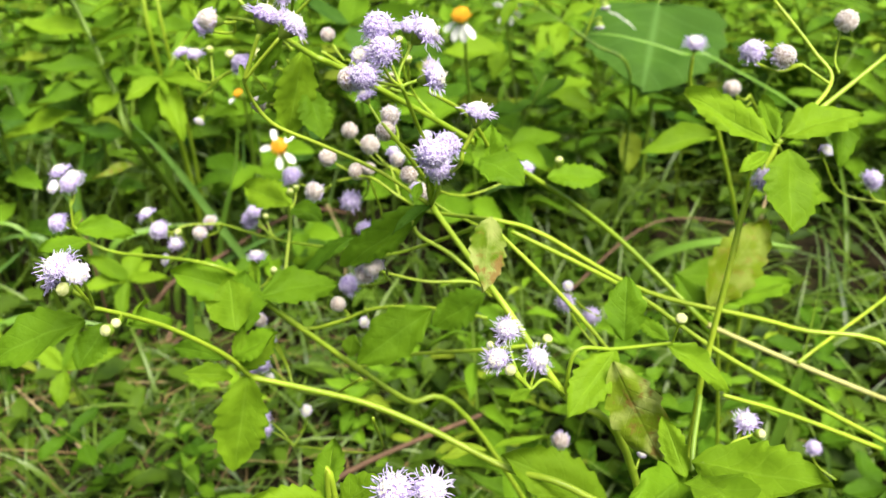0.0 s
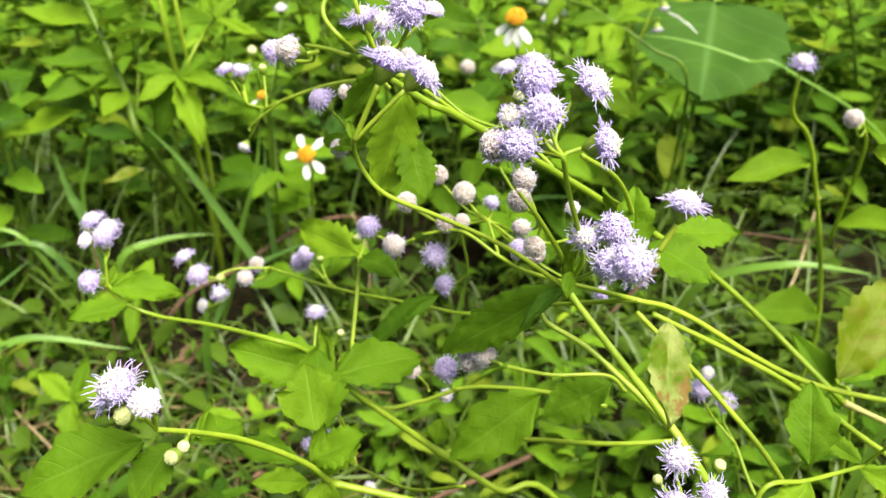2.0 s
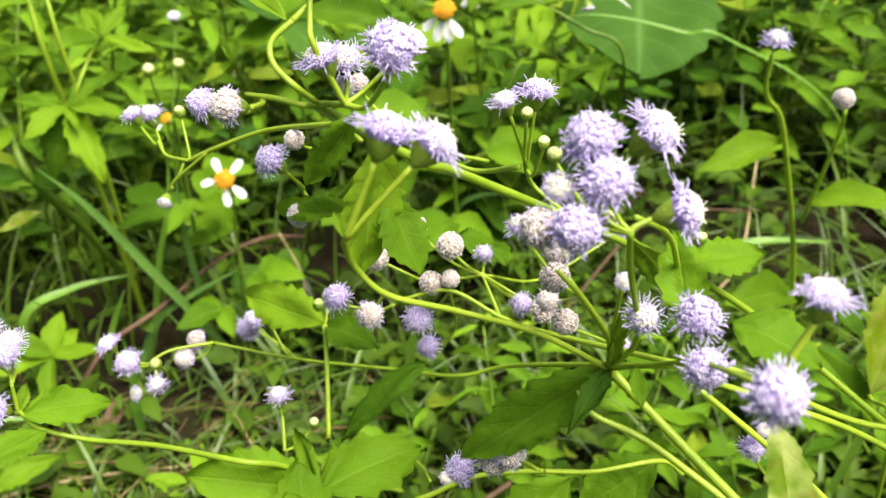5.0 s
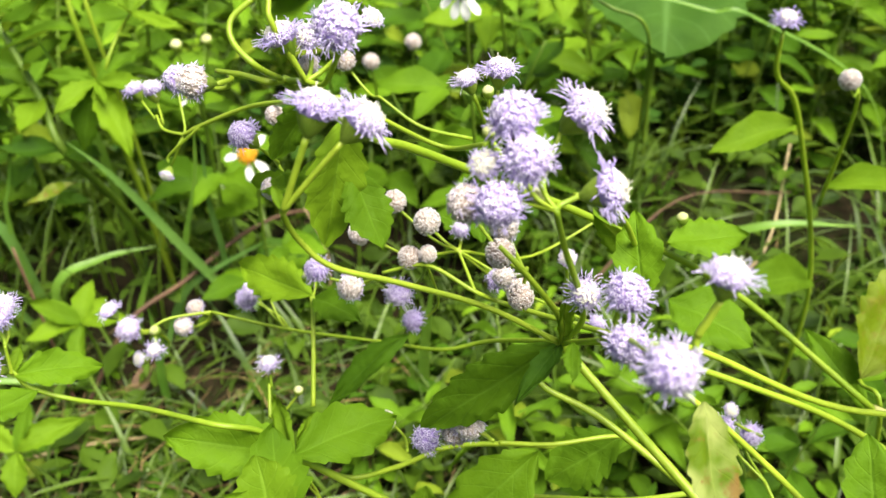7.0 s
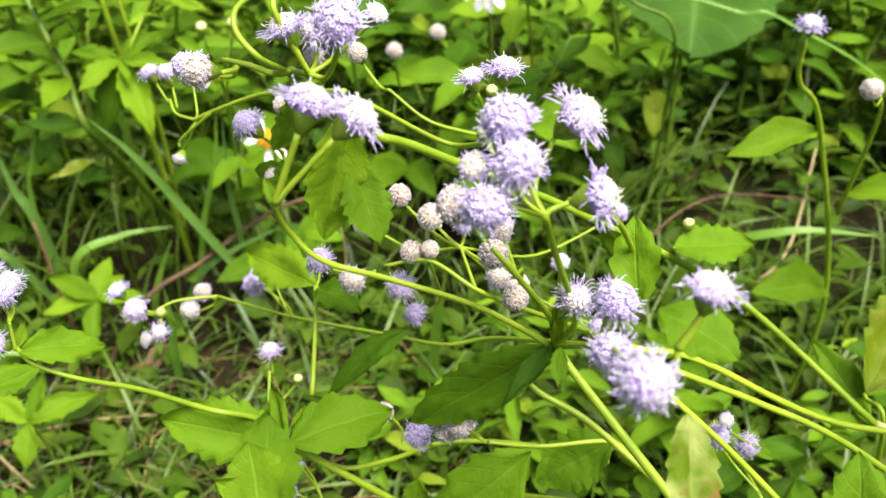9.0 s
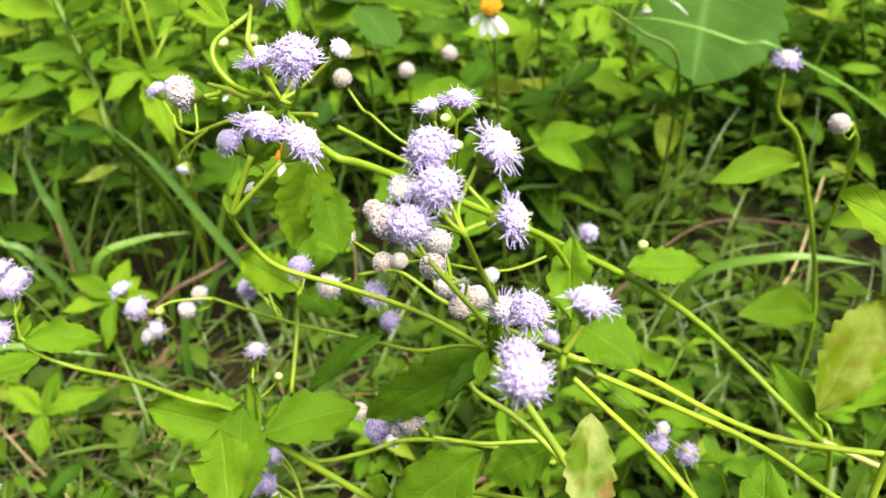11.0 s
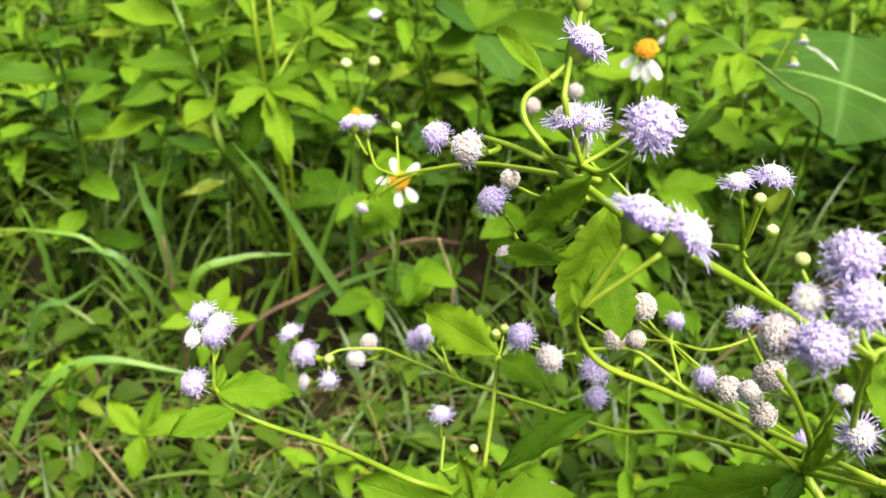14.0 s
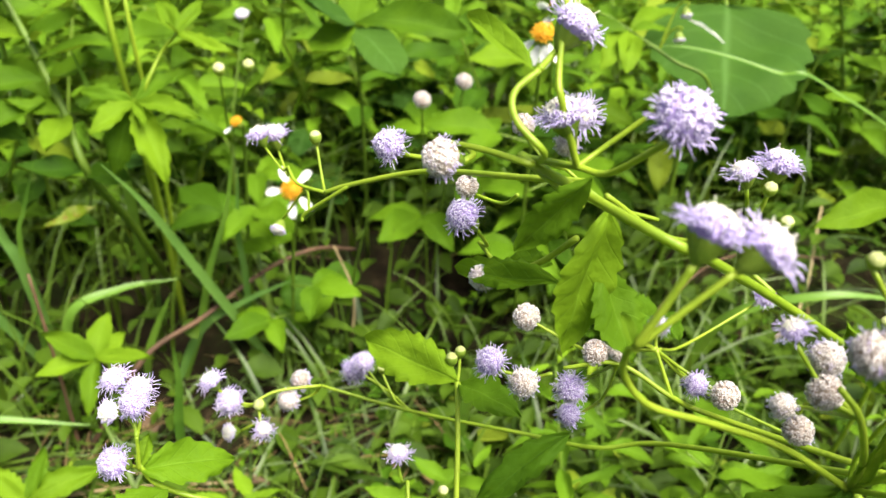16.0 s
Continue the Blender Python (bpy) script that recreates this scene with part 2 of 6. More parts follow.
# ---- leaf blades: one unit long along y, one unit wide, facing z ----
def blade(seed, rows=22, cols=8, teeth=8, depth=0.09, bend=0.3, fold=0.22, fat=0.42, tip=1.0, mats=(LEAF,), low=0.85):
    r = random.Random(seed)
    verts, faces, uvs = [], [], []
    ph, twist = r.uniform(0, 6), r.uniform(-0.25, 0.25)
    high = 1.05 * tip
    for i in range(rows + 1):
        u = i / rows
        w = (u ** low) * ((1 - u) ** high) / ((fat ** low) * ((1 - fat) ** high))
        w = max(0.0, min(1.05, w)) * 0.5
        for j in range(cols + 1):
            v = 2 * j / cols - 1
            edge = abs(v)
            saw = ((u * teeth * (1 + 0.12 * math.sin(5 * u + ph)) + 0.15 * v + 0.3 * (v > 0)) % 1.0) if 0.16 < u < 0.95 else 0.6
            saw = min(1.0, 1.35 * saw) if saw < 0.8 else 5 * (1 - saw)
            half = w * (1 - depth * (1 - saw) * (edge ** 4)) + (0.014 if u < 0.12 else 0.0)
            x = v * half
            y = u
            z = fold * abs(x) - bend * u * u * 0.5
            z += 0.030 * math.sin(9 * u + ph + 2.5 * v) * edge + 0.07 * noise.noise((u * 3 + seed, v * 1.5, 0.3))
            z += 0.006 * math.sin((u - 0.25 * edge) * teeth * 6.283) * (1 - edge) * (edge > 0.05)
            a = twist * u
            verts.append((x * math.cos(a) - z * math.sin(a) * 0.3, y, z + x * math.sin(a)))
            uvs.append((u, 0.5 + 0.5 * v))
    c = cols + 1
    for i in range(rows):
        for j in range(cols):
            a = i * c + j
            faces.append((a, a + 1, a + c + 1, a + c))
    return mesh_of("leaf", verts, faces, list(mats), uvs=uvs)


BLADES = {}


def blade_of(kind, mat, variant):
    key = (kind, mat.name, variant)
    if key not in BLADES:
        s = variant * 13 + 5
        bend = (0.15, 0.45, 0.8, -0.15)[variant % 4]
        if kind == "toothed":
            BLADES[key] = blade(s, 60, 8, 6, 0.18, bend, 0.12, 0.38, 0.95, (mat,), 0.95)
        elif kind == "weed":
            BLADES[key] = blade(s, 15, 4, 5, 0.14, bend, 0.2, 0.40, 0.95, (mat,))
        elif kind == "smooth":
            BLADES[key] = blade(s, 10, 4, 1, 0.0, bend, 0.2, 0.48, 0.75, (mat,))
        elif kind == "round":
            BLADES[key] = blade(s, 10, 4, 1, 0.0, bend * 0.6, 0.12, 0.45, 0.5, (mat,))
        elif kind == "broad":
            BLADES[key] = blade(s, 48, 14, 5, 0.10, bend, 0.08, 0.36, 0.62, (mat,), 0.34)
        elif kind == "petal":
            BLADES[key] = blade(s, 10, 4, 1, 0.0, bend * 0.5, 0.1, 0.62, 0.45, (mat,))
    return BLADES[key]


def leaf(plant, base, tip, width, mat=LEAF, kind="toothed", variant=0, up=(0, -0.45, 1.0), name="leaf", label=""):
    """A blade from base to tip; up is where its upper face looks."""
    b, t = Vector(base), Vector(tip)
    y = t - b
    length = y.length
    y.normalize()
    z = Vector(up)
    z = (z - y * z.dot(y)).normalized()
    x = y.cross(z)
    m = Matrix((x * width, y * length, z * length)).transposed().to_4x4()
    m.translation = b
    return piece(name, blade_of(kind, mat, variant), plant, m, label)


# ---- flower heads of the lilac weed: facing z, sizes in metres for a head one unit across ----
def floret_data(out, centre, way, tall, wide, style, comb, r, slots, lilac):
    """One floret: a short tube with a flared five-lobed mouth round a hollow throat, and two soft style threads."""
    verts, faces, marks = out
    side = way.orthogonal().normalized()
    over = way.cross(side)
    k0 = len(verts)
    turn = r.uniform(0, 6.28)
    lip = [r.uniform(0.8, 1.25) for k in range(5)]
    for h, w in ((0.0, 0.62), (0.75, 0.70), (1.0, 1.20), (0.86, 0.72)):
        for k in range(5):
            a = turn + 1.2566 * k
            lob = w * (lip[k] if h == 1.0 else 1.0)
            verts.append(centre + way * (tall * h * (lip[k] if h == 1.0 else 1.0)) + (side * math.cos(a) + over * math.sin(a)) * wide * lob)
    for ring in range(3):
        for k in range(5):
            a, b = k0 + ring * 5 + k, k0 + ring * 5 + (k + 1) % 5
            faces.append((a, b, b + 5, a + 5))
            marks.append(slots[1] if lilac and ring < 1 else slots[0])
    verts.append(centre + way * (tall * 0.1))
    for k in range(5):
        faces.append((k0 + 15 + k, k0 + 15 + (k + 1) % 5, len(verts) - 1))
        marks.append(slots[2])
    if style <= 0:
        return
    for s in (-1, 1):
        if r.random() < 0.42:
            continue
        a = turn + r.uniform(-0.9, 0.9)
        lean = (side * math.cos(a) + over * math.sin(a)) * s
        p = centre + way * (tall * 0.55) + lean * wide * 0.3
        d = (way + lean * r.uniform(0.05, 0.45) + comb * 0.35).normalized()
        thin = r.uniform(0.0080, 0.0108)
        k0 = len(verts)
        seg = 5
        bendy = Vector((r.uniform(-1, 1), r.uniform(-1, 1), r.uniform(-1, 0.7))) * 0.30 + comb * 0.18
        length = style * r.uniform(0.55, 1.3)
        for i in range(seg + 1):
            e = d.orthogonal().normalized()
            f = d.cross(e)
            w = thin * (1.0, 0.95, 1.0, 1.1, 1.05, 0.55)[i]
            for k in range(3):
                q = 2.0944 * k
                verts.append(p + (e * math.cos(q) + f * math.sin(q)) * w)
            p = p + d * (length / seg)
            d = (d + bendy * (0.35 + 0.35 * i)).normalized()
        for i in range(seg):
            for k in range(3):
                a, b = k0 + i * 3 + k, k0 + i * 3 + (k + 1) % 3
                faces.append((a, b, b + 3, a + 3))
                marks.append(slots[1])
        faces.append((k0 + seg * 3, k0 + seg * 3 + 1, k0 + seg * 3 + 2))
        marks.append(slots[1])


HEAD_MATS = [COROLLA, LILAC, PIT, CREAM, FADED, BROWN]
# count, spread, flatness, core, tube length and width, style length, comb, material slots, where the long styles begin, cream centre
HEADS = {
    "full": (114, 112, 0.94, 0.350, 0.052, 0.040, 0.200, 0.40, (0, 1, 2), 0.48, 0.0),
    "bloom": (100, 98, 0.74, 0.320, 0.054, 0.040, 0.270, 0.10, (0, 1, 2), 0.52, 0.36),
    "young": (76, 78, 0.60, 0.300, 0.076, 0.038, 0.110, 0.2, (0, 1, 3), 0.6, 0.50),
    "fade": (104, 112, 0.97, 0.355, 0.058, 0.043, 0.150, 0.6, (4, 1, 5), 0.58, 0.0),
    "brown": (96, 114, 0.98, 0.370, 0.060, 0.046, 0.060, 0.5, (4, 4, 5), 0.7, 0.0),
    "pale": (104, 116, 1.0, 0.385, 0.066, 0.044, 0.035, 0.3, (4, 0, 5), 0.8, 0.0),
}


def florets_mesh(kind, seed):
    count, spread, flat, core, tall, wide, style, comb, slots, rim, cream = HEADS[kind]
    r = random.Random(seed)
    out = ([], [], [])
    a = r.uniform(0, 6.28)
    drift = Vector((math.cos(a), math.sin(a), -0.5)) * comb
    for i in range(count):
        h = 1 - (1 - math.cos(radians(spread))) * (i + 0.5) / count
        a = 2.39996 * i + r.uniform(-0.15, 0.15)
        s = math.sqrt(max(0, 1 - h * h))
        way = Vector((s * math.cos(a), s * math.sin(a), h * (0.75 + 0.25 * flat)))
        way += Vector((r.uniform(-1, 1), r.uniform(-1, 1), r.uniform(-1, 1))) * 0.15
        way.normalize()
        at = Vector((s * math.cos(a) * core * 0.9, s * math.sin(a) * core * 0.9, h * core * flat))
        edge = i / count
        sl = slots
        st = style * (0.50 + 0.60 * edge) if edge > rim else style * 0.40 * (r.random() < 0.30)
        if edge < cream * 0.8:
            sl = (3, 3, 3)
        floret_data(out, at, way, tall * r.uniform(0.8, 1.15), wide * r.uniform(0.85, 1.2), st, drift, r, sl, edge > 0.45 and slots[0] == 0)
    # a core under the florets; its throat colour paints shade into the gaps
    k0 = len(out[0])
    rings, n = 6, 10
    for i in range(rings + 1):
        t = math.pi * i / rings
        for k in range(n):
            a = 2 * math.pi * k / n
            out[0].append(Vector((math.sin(t) * math.cos(a) * core, math.sin(t) * math.sin(a) * core, math.cos(t) * core * flat)))
    for i in range(rings):
        for k in range(n):
            a, b = k0 + i * n + k, k0 + i * n + (k + 1) % n
            out[1].append((a, a + n, b + n, b))
            out[2].append({"young": 0}.get(kind, slots[2]))
    return mesh_of("pompon", out[0], out[1], HEAD_MATS, out[2])


def cup_mesh(seed, deep=0.48, wide=0.265, bracts=18):
    """The green cup of narrow pointed bracts under the florets; its rim at z = 0."""
    r = random.Random(seed)
    verts, faces = [], []
    prof = [(0.045, -deep), (0.075, -deep * 0.93), (wide * 0.52, -deep * 0.74), (wide * 0.78, -deep * 0.42), (wide * 0.9, 0.0), (wide * 0.5, 0.02)]
    n = 14
    for rad, z in prof:
        for k in range(n):
            a = 2 * math.pi * k / n
            w = rad * (1 + 0.04 * (k % 2))
            verts.append((w * math.cos(a), w * math.sin(a), z))
    for i in range(len(prof) - 1):
        for k in range(n):
            a, b = i * n + k, i * n + (k + 1) % n
            faces.append((a, b, b + n, a + n))
    for k in range(bracts):
        a = 2 * math.pi * (k + r.uniform(-0.2, 0.2)) / bracts
        top = r.uniform(0.02, 0.12)
        k0 = len(verts)
        for z, rad, w in ((-deep * 0.82, wide * 0.46, 0.035), (-deep * 0.42, wide * 0.86, 0.055), (-0.05, wide * 1.02, 0.045), (top, wide * 1.16, 0.006)):
            for s in (-1, 1):
                b = a + s * w / wide
                verts.append((rad * math.cos(b), rad * math.sin(b), z))
            b = a
            verts.append((rad * 1.06 * math.cos(b), rad * 1.06 * math.sin(b), z))
        for i in range(3):
            q = k0 + 3 * i
            faces += [(q, q + 2, q + 5, q + 3), (q + 2, q + 1, q + 4, q + 5)]
    return mesh_of("flower_head", verts, faces, [BRACT, BRACT], [1] * (5 * n) + [0] * (6 * bracts))


def bud_mesh(seed):
    """A closed head: a ribbed green cup with a cream dome of unopened florets."""
    r = random.Random(seed)
    verts, faces, marks = [], [], []
    prof = [(0.06, -0.5), (0.24, -0.42), (0.36, -0.2), (0.40, 0.02), (0.36, 0.2), (0.30, 0.26), (0.22, 0.36), (0.10, 0.42), (0.01, 0.43)]
    n = 16
    for i, (rad, z) in enumerate(prof):
        for k in range(n):
            a = 2 * math.pi * k / n
            w = rad * (1 + 0.05 * (k % 2) + r.uniform(-0.03, 0.03))
            verts.append((w * math.cos(a), w * math.sin(a), z + r.uniform(-0.012, 0.012) * (i > 3)))
    for i in range(len(prof) - 1):
        for k in range(n):
            a, b = i * n + k, i * n + (k + 1) % n
            faces.append((a, b, b + n, a + n))
            marks.append(1 if i >= 4 else 0)
    for k in range(11):
        h = 1 - 0.7 * (k + 0.5) / 11
        a = 2.4 * k
        s = math.sqrt(1 - h * h)
        c = Vector((0.3 * s * math.cos(a), 0.3 * s * math.sin(a), 0.2 + 0.24 * h))
        k0 = len(verts)
        for d in ((1, 0, 0), (0, 1, 0), (-1, 0, 0), (0, -1, 0), (0, 0, 1)):
            verts.append(tuple(c + Vector(d) * 0.06))
        faces += [(k0, k0 + 1, k0 + 4), (k0 + 1, k0 + 2, k0 + 4), (k0 + 2, k0 + 3, k0 + 4), (k0 + 3, k0, k0 + 4)]
        marks += [1] * 4
    return mesh_of("bud", verts, faces, [BRACT, BUD_CREAM], marks)


FLORETS = {(k, s): florets_mesh(k, 31 * s + len(k)) for k in HEADS for s in range(3)}
CUPS = [cup_mesh(s) for s in range(3)]
BUDS = [bud_mesh(s) for s in range(3)]
turns = random.Random(21)


def head(plant, kind, at, size, facing, frm=None, r=0.00045, bow=0.25, mat=STEM):
    """A flower head with its middle at at, looking towards facing, on a stalk that comes from frm."""
    p, z, size = Vector(at), Vector(facing).normalized(), size * (1.0 if kind == "bud" else 1.07)
    m = z.to_track_quat("Z", "Y").to_matrix().to_4x4() @ Matrix.Rotation(turns.uniform(0, 6.28), 4, "Z")
    m = Matrix.Translation(p) @ m @ Matrix.Diagonal((size, size, size, 1))
    if kind == "bud":
        cup = piece("bud", turns.choice(BUDS), plant, m)
        foot = p - z * size * 0.5
    else:
        drop = {"bloom": 0.02, "young": 0.02}.get(kind, -0.03)
        cup = piece("flower_head", turns.choice(CUPS), plant, m @ Matrix.Translation((0, 0, drop - 0.02)))
        piece("pompon", FLORETS[kind, turns.randrange(3)], cup, m)
        foot = p - z * size * (0.51 - drop)
    if frm is not None:
        f = Vector(frm)
        mid = (f + foot) / 2 - z * (f - foot).length * bow
        stem(plant, [f, mid, foot], r * 1.15, r, mat, "flower_stalk", steps=6)
    return cup

# ---- the ground ----
def ground_height(x, y):
    return 0.006 * noise.noise((x * 9, y * 9, 0.0)) + 0.004 * noise.noise((x * 40, y * 40, 3.0))


def ground_axis():
    fine = [i * 0.0125 - 0.7 for i in range(113)]
    return [-400.0, -60.0, -12.0, -3.0, -1.4, *fine, 1.4, 3.0, 12.0, 60.0, 400.0]


gx, gy = ground_axis(), [v + 0.62 for v in ground_axis()]
gv = [(x, y, ground_height(x, y) - 0.002) for y in gy for x in gx]
gf = [(j * len(gx) + i, j * len(gx) + i + 1, (j + 1) * len(gx) + i + 1, (j + 1) * len(gx) + i)
      for j in range(len(gy) - 1) for i in range(len(gx) - 1)]
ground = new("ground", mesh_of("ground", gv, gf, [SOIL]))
tagged(ground, "soil coloured dark for shade under low weeds and dry litter", "ground", kind="structure")


# ---- weeds and grass behind ----
def ribbon(verts, faces, at, heading, height, reach, width, r, seg=6):
    """One folded grass blade that rises and bows over."""
    k0 = len(verts)
    c, s = math.cos(heading), math.sin(heading)
    side = Vector((-s, c, 0))
    tw = r.uniform(-0.6, 0.6)
    for i in range(seg + 1):
        u = i / seg
        out = reach * u ** 1.7
        z = height * (u - 0.35 * u ** 3 * (reach / (height + reach)) * 2)
        w = width * (1 - u ** 2.2) * 0.5 + 0.0001
        p = Vector((at[0] + out * c, at[1] + out * s, at[2] + z))
        e = (side * math.cos(tw * u) + Vector((0, 0, 1)) * math.sin(tw * u)) * w
        verts += [p - e, p + Vector((0, 0, -w * 0.5)), p + e]
    for i in range(seg):
        q = k0 + 3 * i
        faces += [(q, q + 1, q + 4, q + 3), (q + 1, q + 2, q + 5, q + 4)]


def grass_blade(name, points, width, mat, label):
    """One long grass leaf along a line, folded along its middle."""
    line = smooth_line(points, 8)
    verts, faces = [], []
    n = len(line)
    for i, p in enumerate(line):
        d = (line[min(i + 1, n - 1)] - line[max(0, i - 1)]).normalized()
        e = d.cross(Vector((0, -0.55, 1))).normalized()
        up = e.cross(d)
        u = i / (n - 1)
        w = width * 0.5 * min(1, 0.5 + 2 * u) * (1 - u ** 3) + 0.0002
        verts += [p - e * w + up * w * 0.35, p, p + e * w + up * w * 0.35]
    for i in range(n - 1):
        q = 3 * i
        faces += [(q, q + 1, q + 4, q + 3), (q + 1, q + 2, q + 5, q + 4)]
    ob = new(name, mesh_of(name, verts, faces, [mat]))
    return tagged(ob, label, "grass", "long grass blades")


def weed_template(name, label, seed, height, pairs, long, wide, mat, kind, lean=0.06, fresh=None):
    """A small upright herb: a stem with pairs of leaves set crosswise, smaller towards the top."""
    r = random.Random(seed)
    w = thing(name, (0, 0, 0), label, "weed", "low green weeds")
    lx, ly = r.uniform(-lean, lean), r.uniform(-lean, lean)
    spot = lambda u: Vector((lx * u * u, ly * u * u, height * u))
    stem(w, [spot(u) for u in (0, 0.35, 0.7, 1.0)], 0.0009 * height / 0.12 + 0.0004, 0.0006, STEM_DARK, steps=3)
    for i in range(pairs):
        u = 0.3 + 0.7 * i / max(1, pairs - 1)
        a = i * 1.57 + r.uniform(-0.4, 0.4)
        s = (1.0 - 0.25 * abs(u - 0.6)) * (0.55 if i == pairs - 1 else 1.0)
        for b in (a, a + math.pi + r.uniform(-0.3, 0.3)):
            rise = r.uniform(-0.25, 0.45) + (0.4 if i == pairs - 1 else 0)
            d = Vector((math.cos(b), math.sin(b), rise)).normalized()
            p = spot(u)
            q = p + d * long * 0.16
            t = q + d * long * s * r.uniform(0.8, 1.15)
            m = fresh if fresh and i >= pairs - 1 else mat
            leaf(w, p + d * 0.002, t, wide * s * r.uniform(0.85, 1.1), m, kind, r.randrange(4), up=(-0.25 * d.x, -0.25 * d.y - 0.1, 1))
    return w


WEEDS_TALL = [
    weed_template("leafy_weed", "upright weed with opposite toothed green leaves", 1, 0.150, 6, 0.036, 0.017, WEED, "weed", fresh=WEED_FRESH),
    weed_template("leafy_weed", "upright weed with opposite toothed green leaves", 2, 0.125, 6, 0.039, 0.018, WEED, "weed"),
    weed_template("leafy_weed", "upright weed with smooth oval dark leaves", 3, 0.140, 6, 0.033, 0.018, WEED_DEEP_SHADED, "smooth", fresh=WEED),
    weed_template("leafy_weed", "upright weed with slender green leaves", 4, 0.165, 7, 0.040, 0.012, WEED, "weed", fresh=WEED_FRESH),
    weed_template("round_leaved_weed", "low weed with rounded bluish green leaves", 5, 0.110, 5, 0.030, 0.024, LEAF_BLUE, "round"),
]
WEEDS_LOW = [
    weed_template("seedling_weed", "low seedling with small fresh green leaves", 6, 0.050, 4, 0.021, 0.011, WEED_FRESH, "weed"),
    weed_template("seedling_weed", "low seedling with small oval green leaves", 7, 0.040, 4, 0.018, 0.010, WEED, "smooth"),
    weed_template("seedling_weed", "low weed with deep green toothed leaves, darkened for shade", 8, 0.065, 5, 0.026, 0.012, WEED_DEEP_SHADED, "weed"),
    weed_template("seedling_weed", "low weed with rounded deep green leaves, darkened for shade", 9, 0.035, 3, 0.019, 0.015, WEED_DEEP_SHADED, "round"),
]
used = set()
plants = random.Random(11)


def plant_weed(kinds, x, y, size, turn=None):
    w = plants.choice(kinds)
    if -0.40 < x < 0.02 and 0.44 < y < 0.66 and turn is None:
        w, size = plants.choice(WEEDS_LOW[1:]), min(size, 0.85)
    # this side takes only the dark-coloured low weeds, to stand for shade
    elif x > 0.12 and 0.40 < y < 0.68 and turn is None:
        w, size = WEEDS_LOW[2 + int(1000 * x) % 2], min(size, 1.1)
    lean = pose(0, 0, 0, plants.uniform(-9, 9), plants.uniform(-9, 9), plants.uniform(0, 360) if turn is None else turn)
    m = Matrix.Translation((x, y, ground_height(x, y) - 0.003)) @ lean @ Matrix.Scale(size, 4)
    if w.name not in used:
        used.add(w.name)
        w.matrix_basis = m
        return w
    return copy_thing(w, m)


def fill(x0, x1, y0, y1, step, kinds, low, high, keep=1.0, skip=None):
    y = y0
    while y < y1:
        x = x0 + plants.uniform(0, step)
        while x < x1:
            px, py = x + plants.uniform(-0.45, 0.45) * step, y + plants.uniform(-0.45, 0.45) * step
            if plants.random() < keep and not (skip and skip(px, py)):
                plant_weed(kinds, px, py, plants.uniform(low, high))
            x += step
        y += step


def hollow(x, y):
    """The shaded gaps with dead stems."""
    return ((x - 0.27) ** 2 / 0.0130 + (y - 0.61) ** 2 / 0.0075 < 1 or (x + 0.25) ** 2 / 0.0060 + (y - 0.61) ** 2 / 0.0022 < 1
            or (x + 0.06) ** 2 / 0.0064 + (y - 0.62) ** 2 / 0.0060 < 1 or (x + 0.335) ** 2 / 0.0070 + (y - 0.575) ** 2 / 0.0050 < 1
            or (x + 0.21) ** 2 / 0.0050 + (y - 0.57) ** 2 / 0.0012 < 1 or (x + 0.16) ** 2 / 0.0050 + (y - 0.52) ** 2 / 0.0024 < 1)


def clearing(x, y):
    """Thin spots: the trodden litter by the left edge and the shaded hollows behind the flowers."""
    if x < -0.08 and y < 0.46 and plants.random() < 0.2:
        return True
    if (x - 0.135) ** 2 / 0.0042 + (y - 0.555) ** 2 / 0.0032 < 1:
        return True
    if hollow(x, y) and plants.random() < 0.85:
        return True
    return (x + 0.03) ** 2 / 0.012 + (y - 0.52) ** 2 / 0.006 < 1


fill(-0.40, -0.08, 0.30, 0.50, 0.030, WEEDS_LOW[1:], 0.42, 0.85, 0.85, clearing)
fill(-0.26, 0.32, 0.19, 0.30, 0.040, WEEDS_LOW[1:], 0.75, 1.5, 0.95)
fill(-0.08, 0.34, 0.31, 0.50, 0.040, WEEDS_LOW[1:], 0.8, 1.6, 0.95)
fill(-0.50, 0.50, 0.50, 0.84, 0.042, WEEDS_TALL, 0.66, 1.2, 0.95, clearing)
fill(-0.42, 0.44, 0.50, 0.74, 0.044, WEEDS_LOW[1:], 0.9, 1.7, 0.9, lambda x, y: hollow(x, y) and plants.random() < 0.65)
fill(-0.01, 0.21, 0.30, 0.43, 0.052, WEEDS_TALL[:4], 0.55, 0.85, 0.9)

# a few larger ones on the near litter
for x, y, size, turn in ((-0.173, 0.345, 0.48, 40), (-0.10, 0.30, 0.48, 120), (-0.125, 0.345, 0.42, 100), (-0.27, 0.43, 0.42, 200), (-0.06, 0.395, 0.55, 320), (0.04, 0.36, 0.6, 80), (0.12, 0.33, 0.65, 10), (0.20, 0.40, 0.6, 250)):
    plant_weed([WEEDS_TALL[1], WEEDS_TALL[2]], x, y, size, turn)

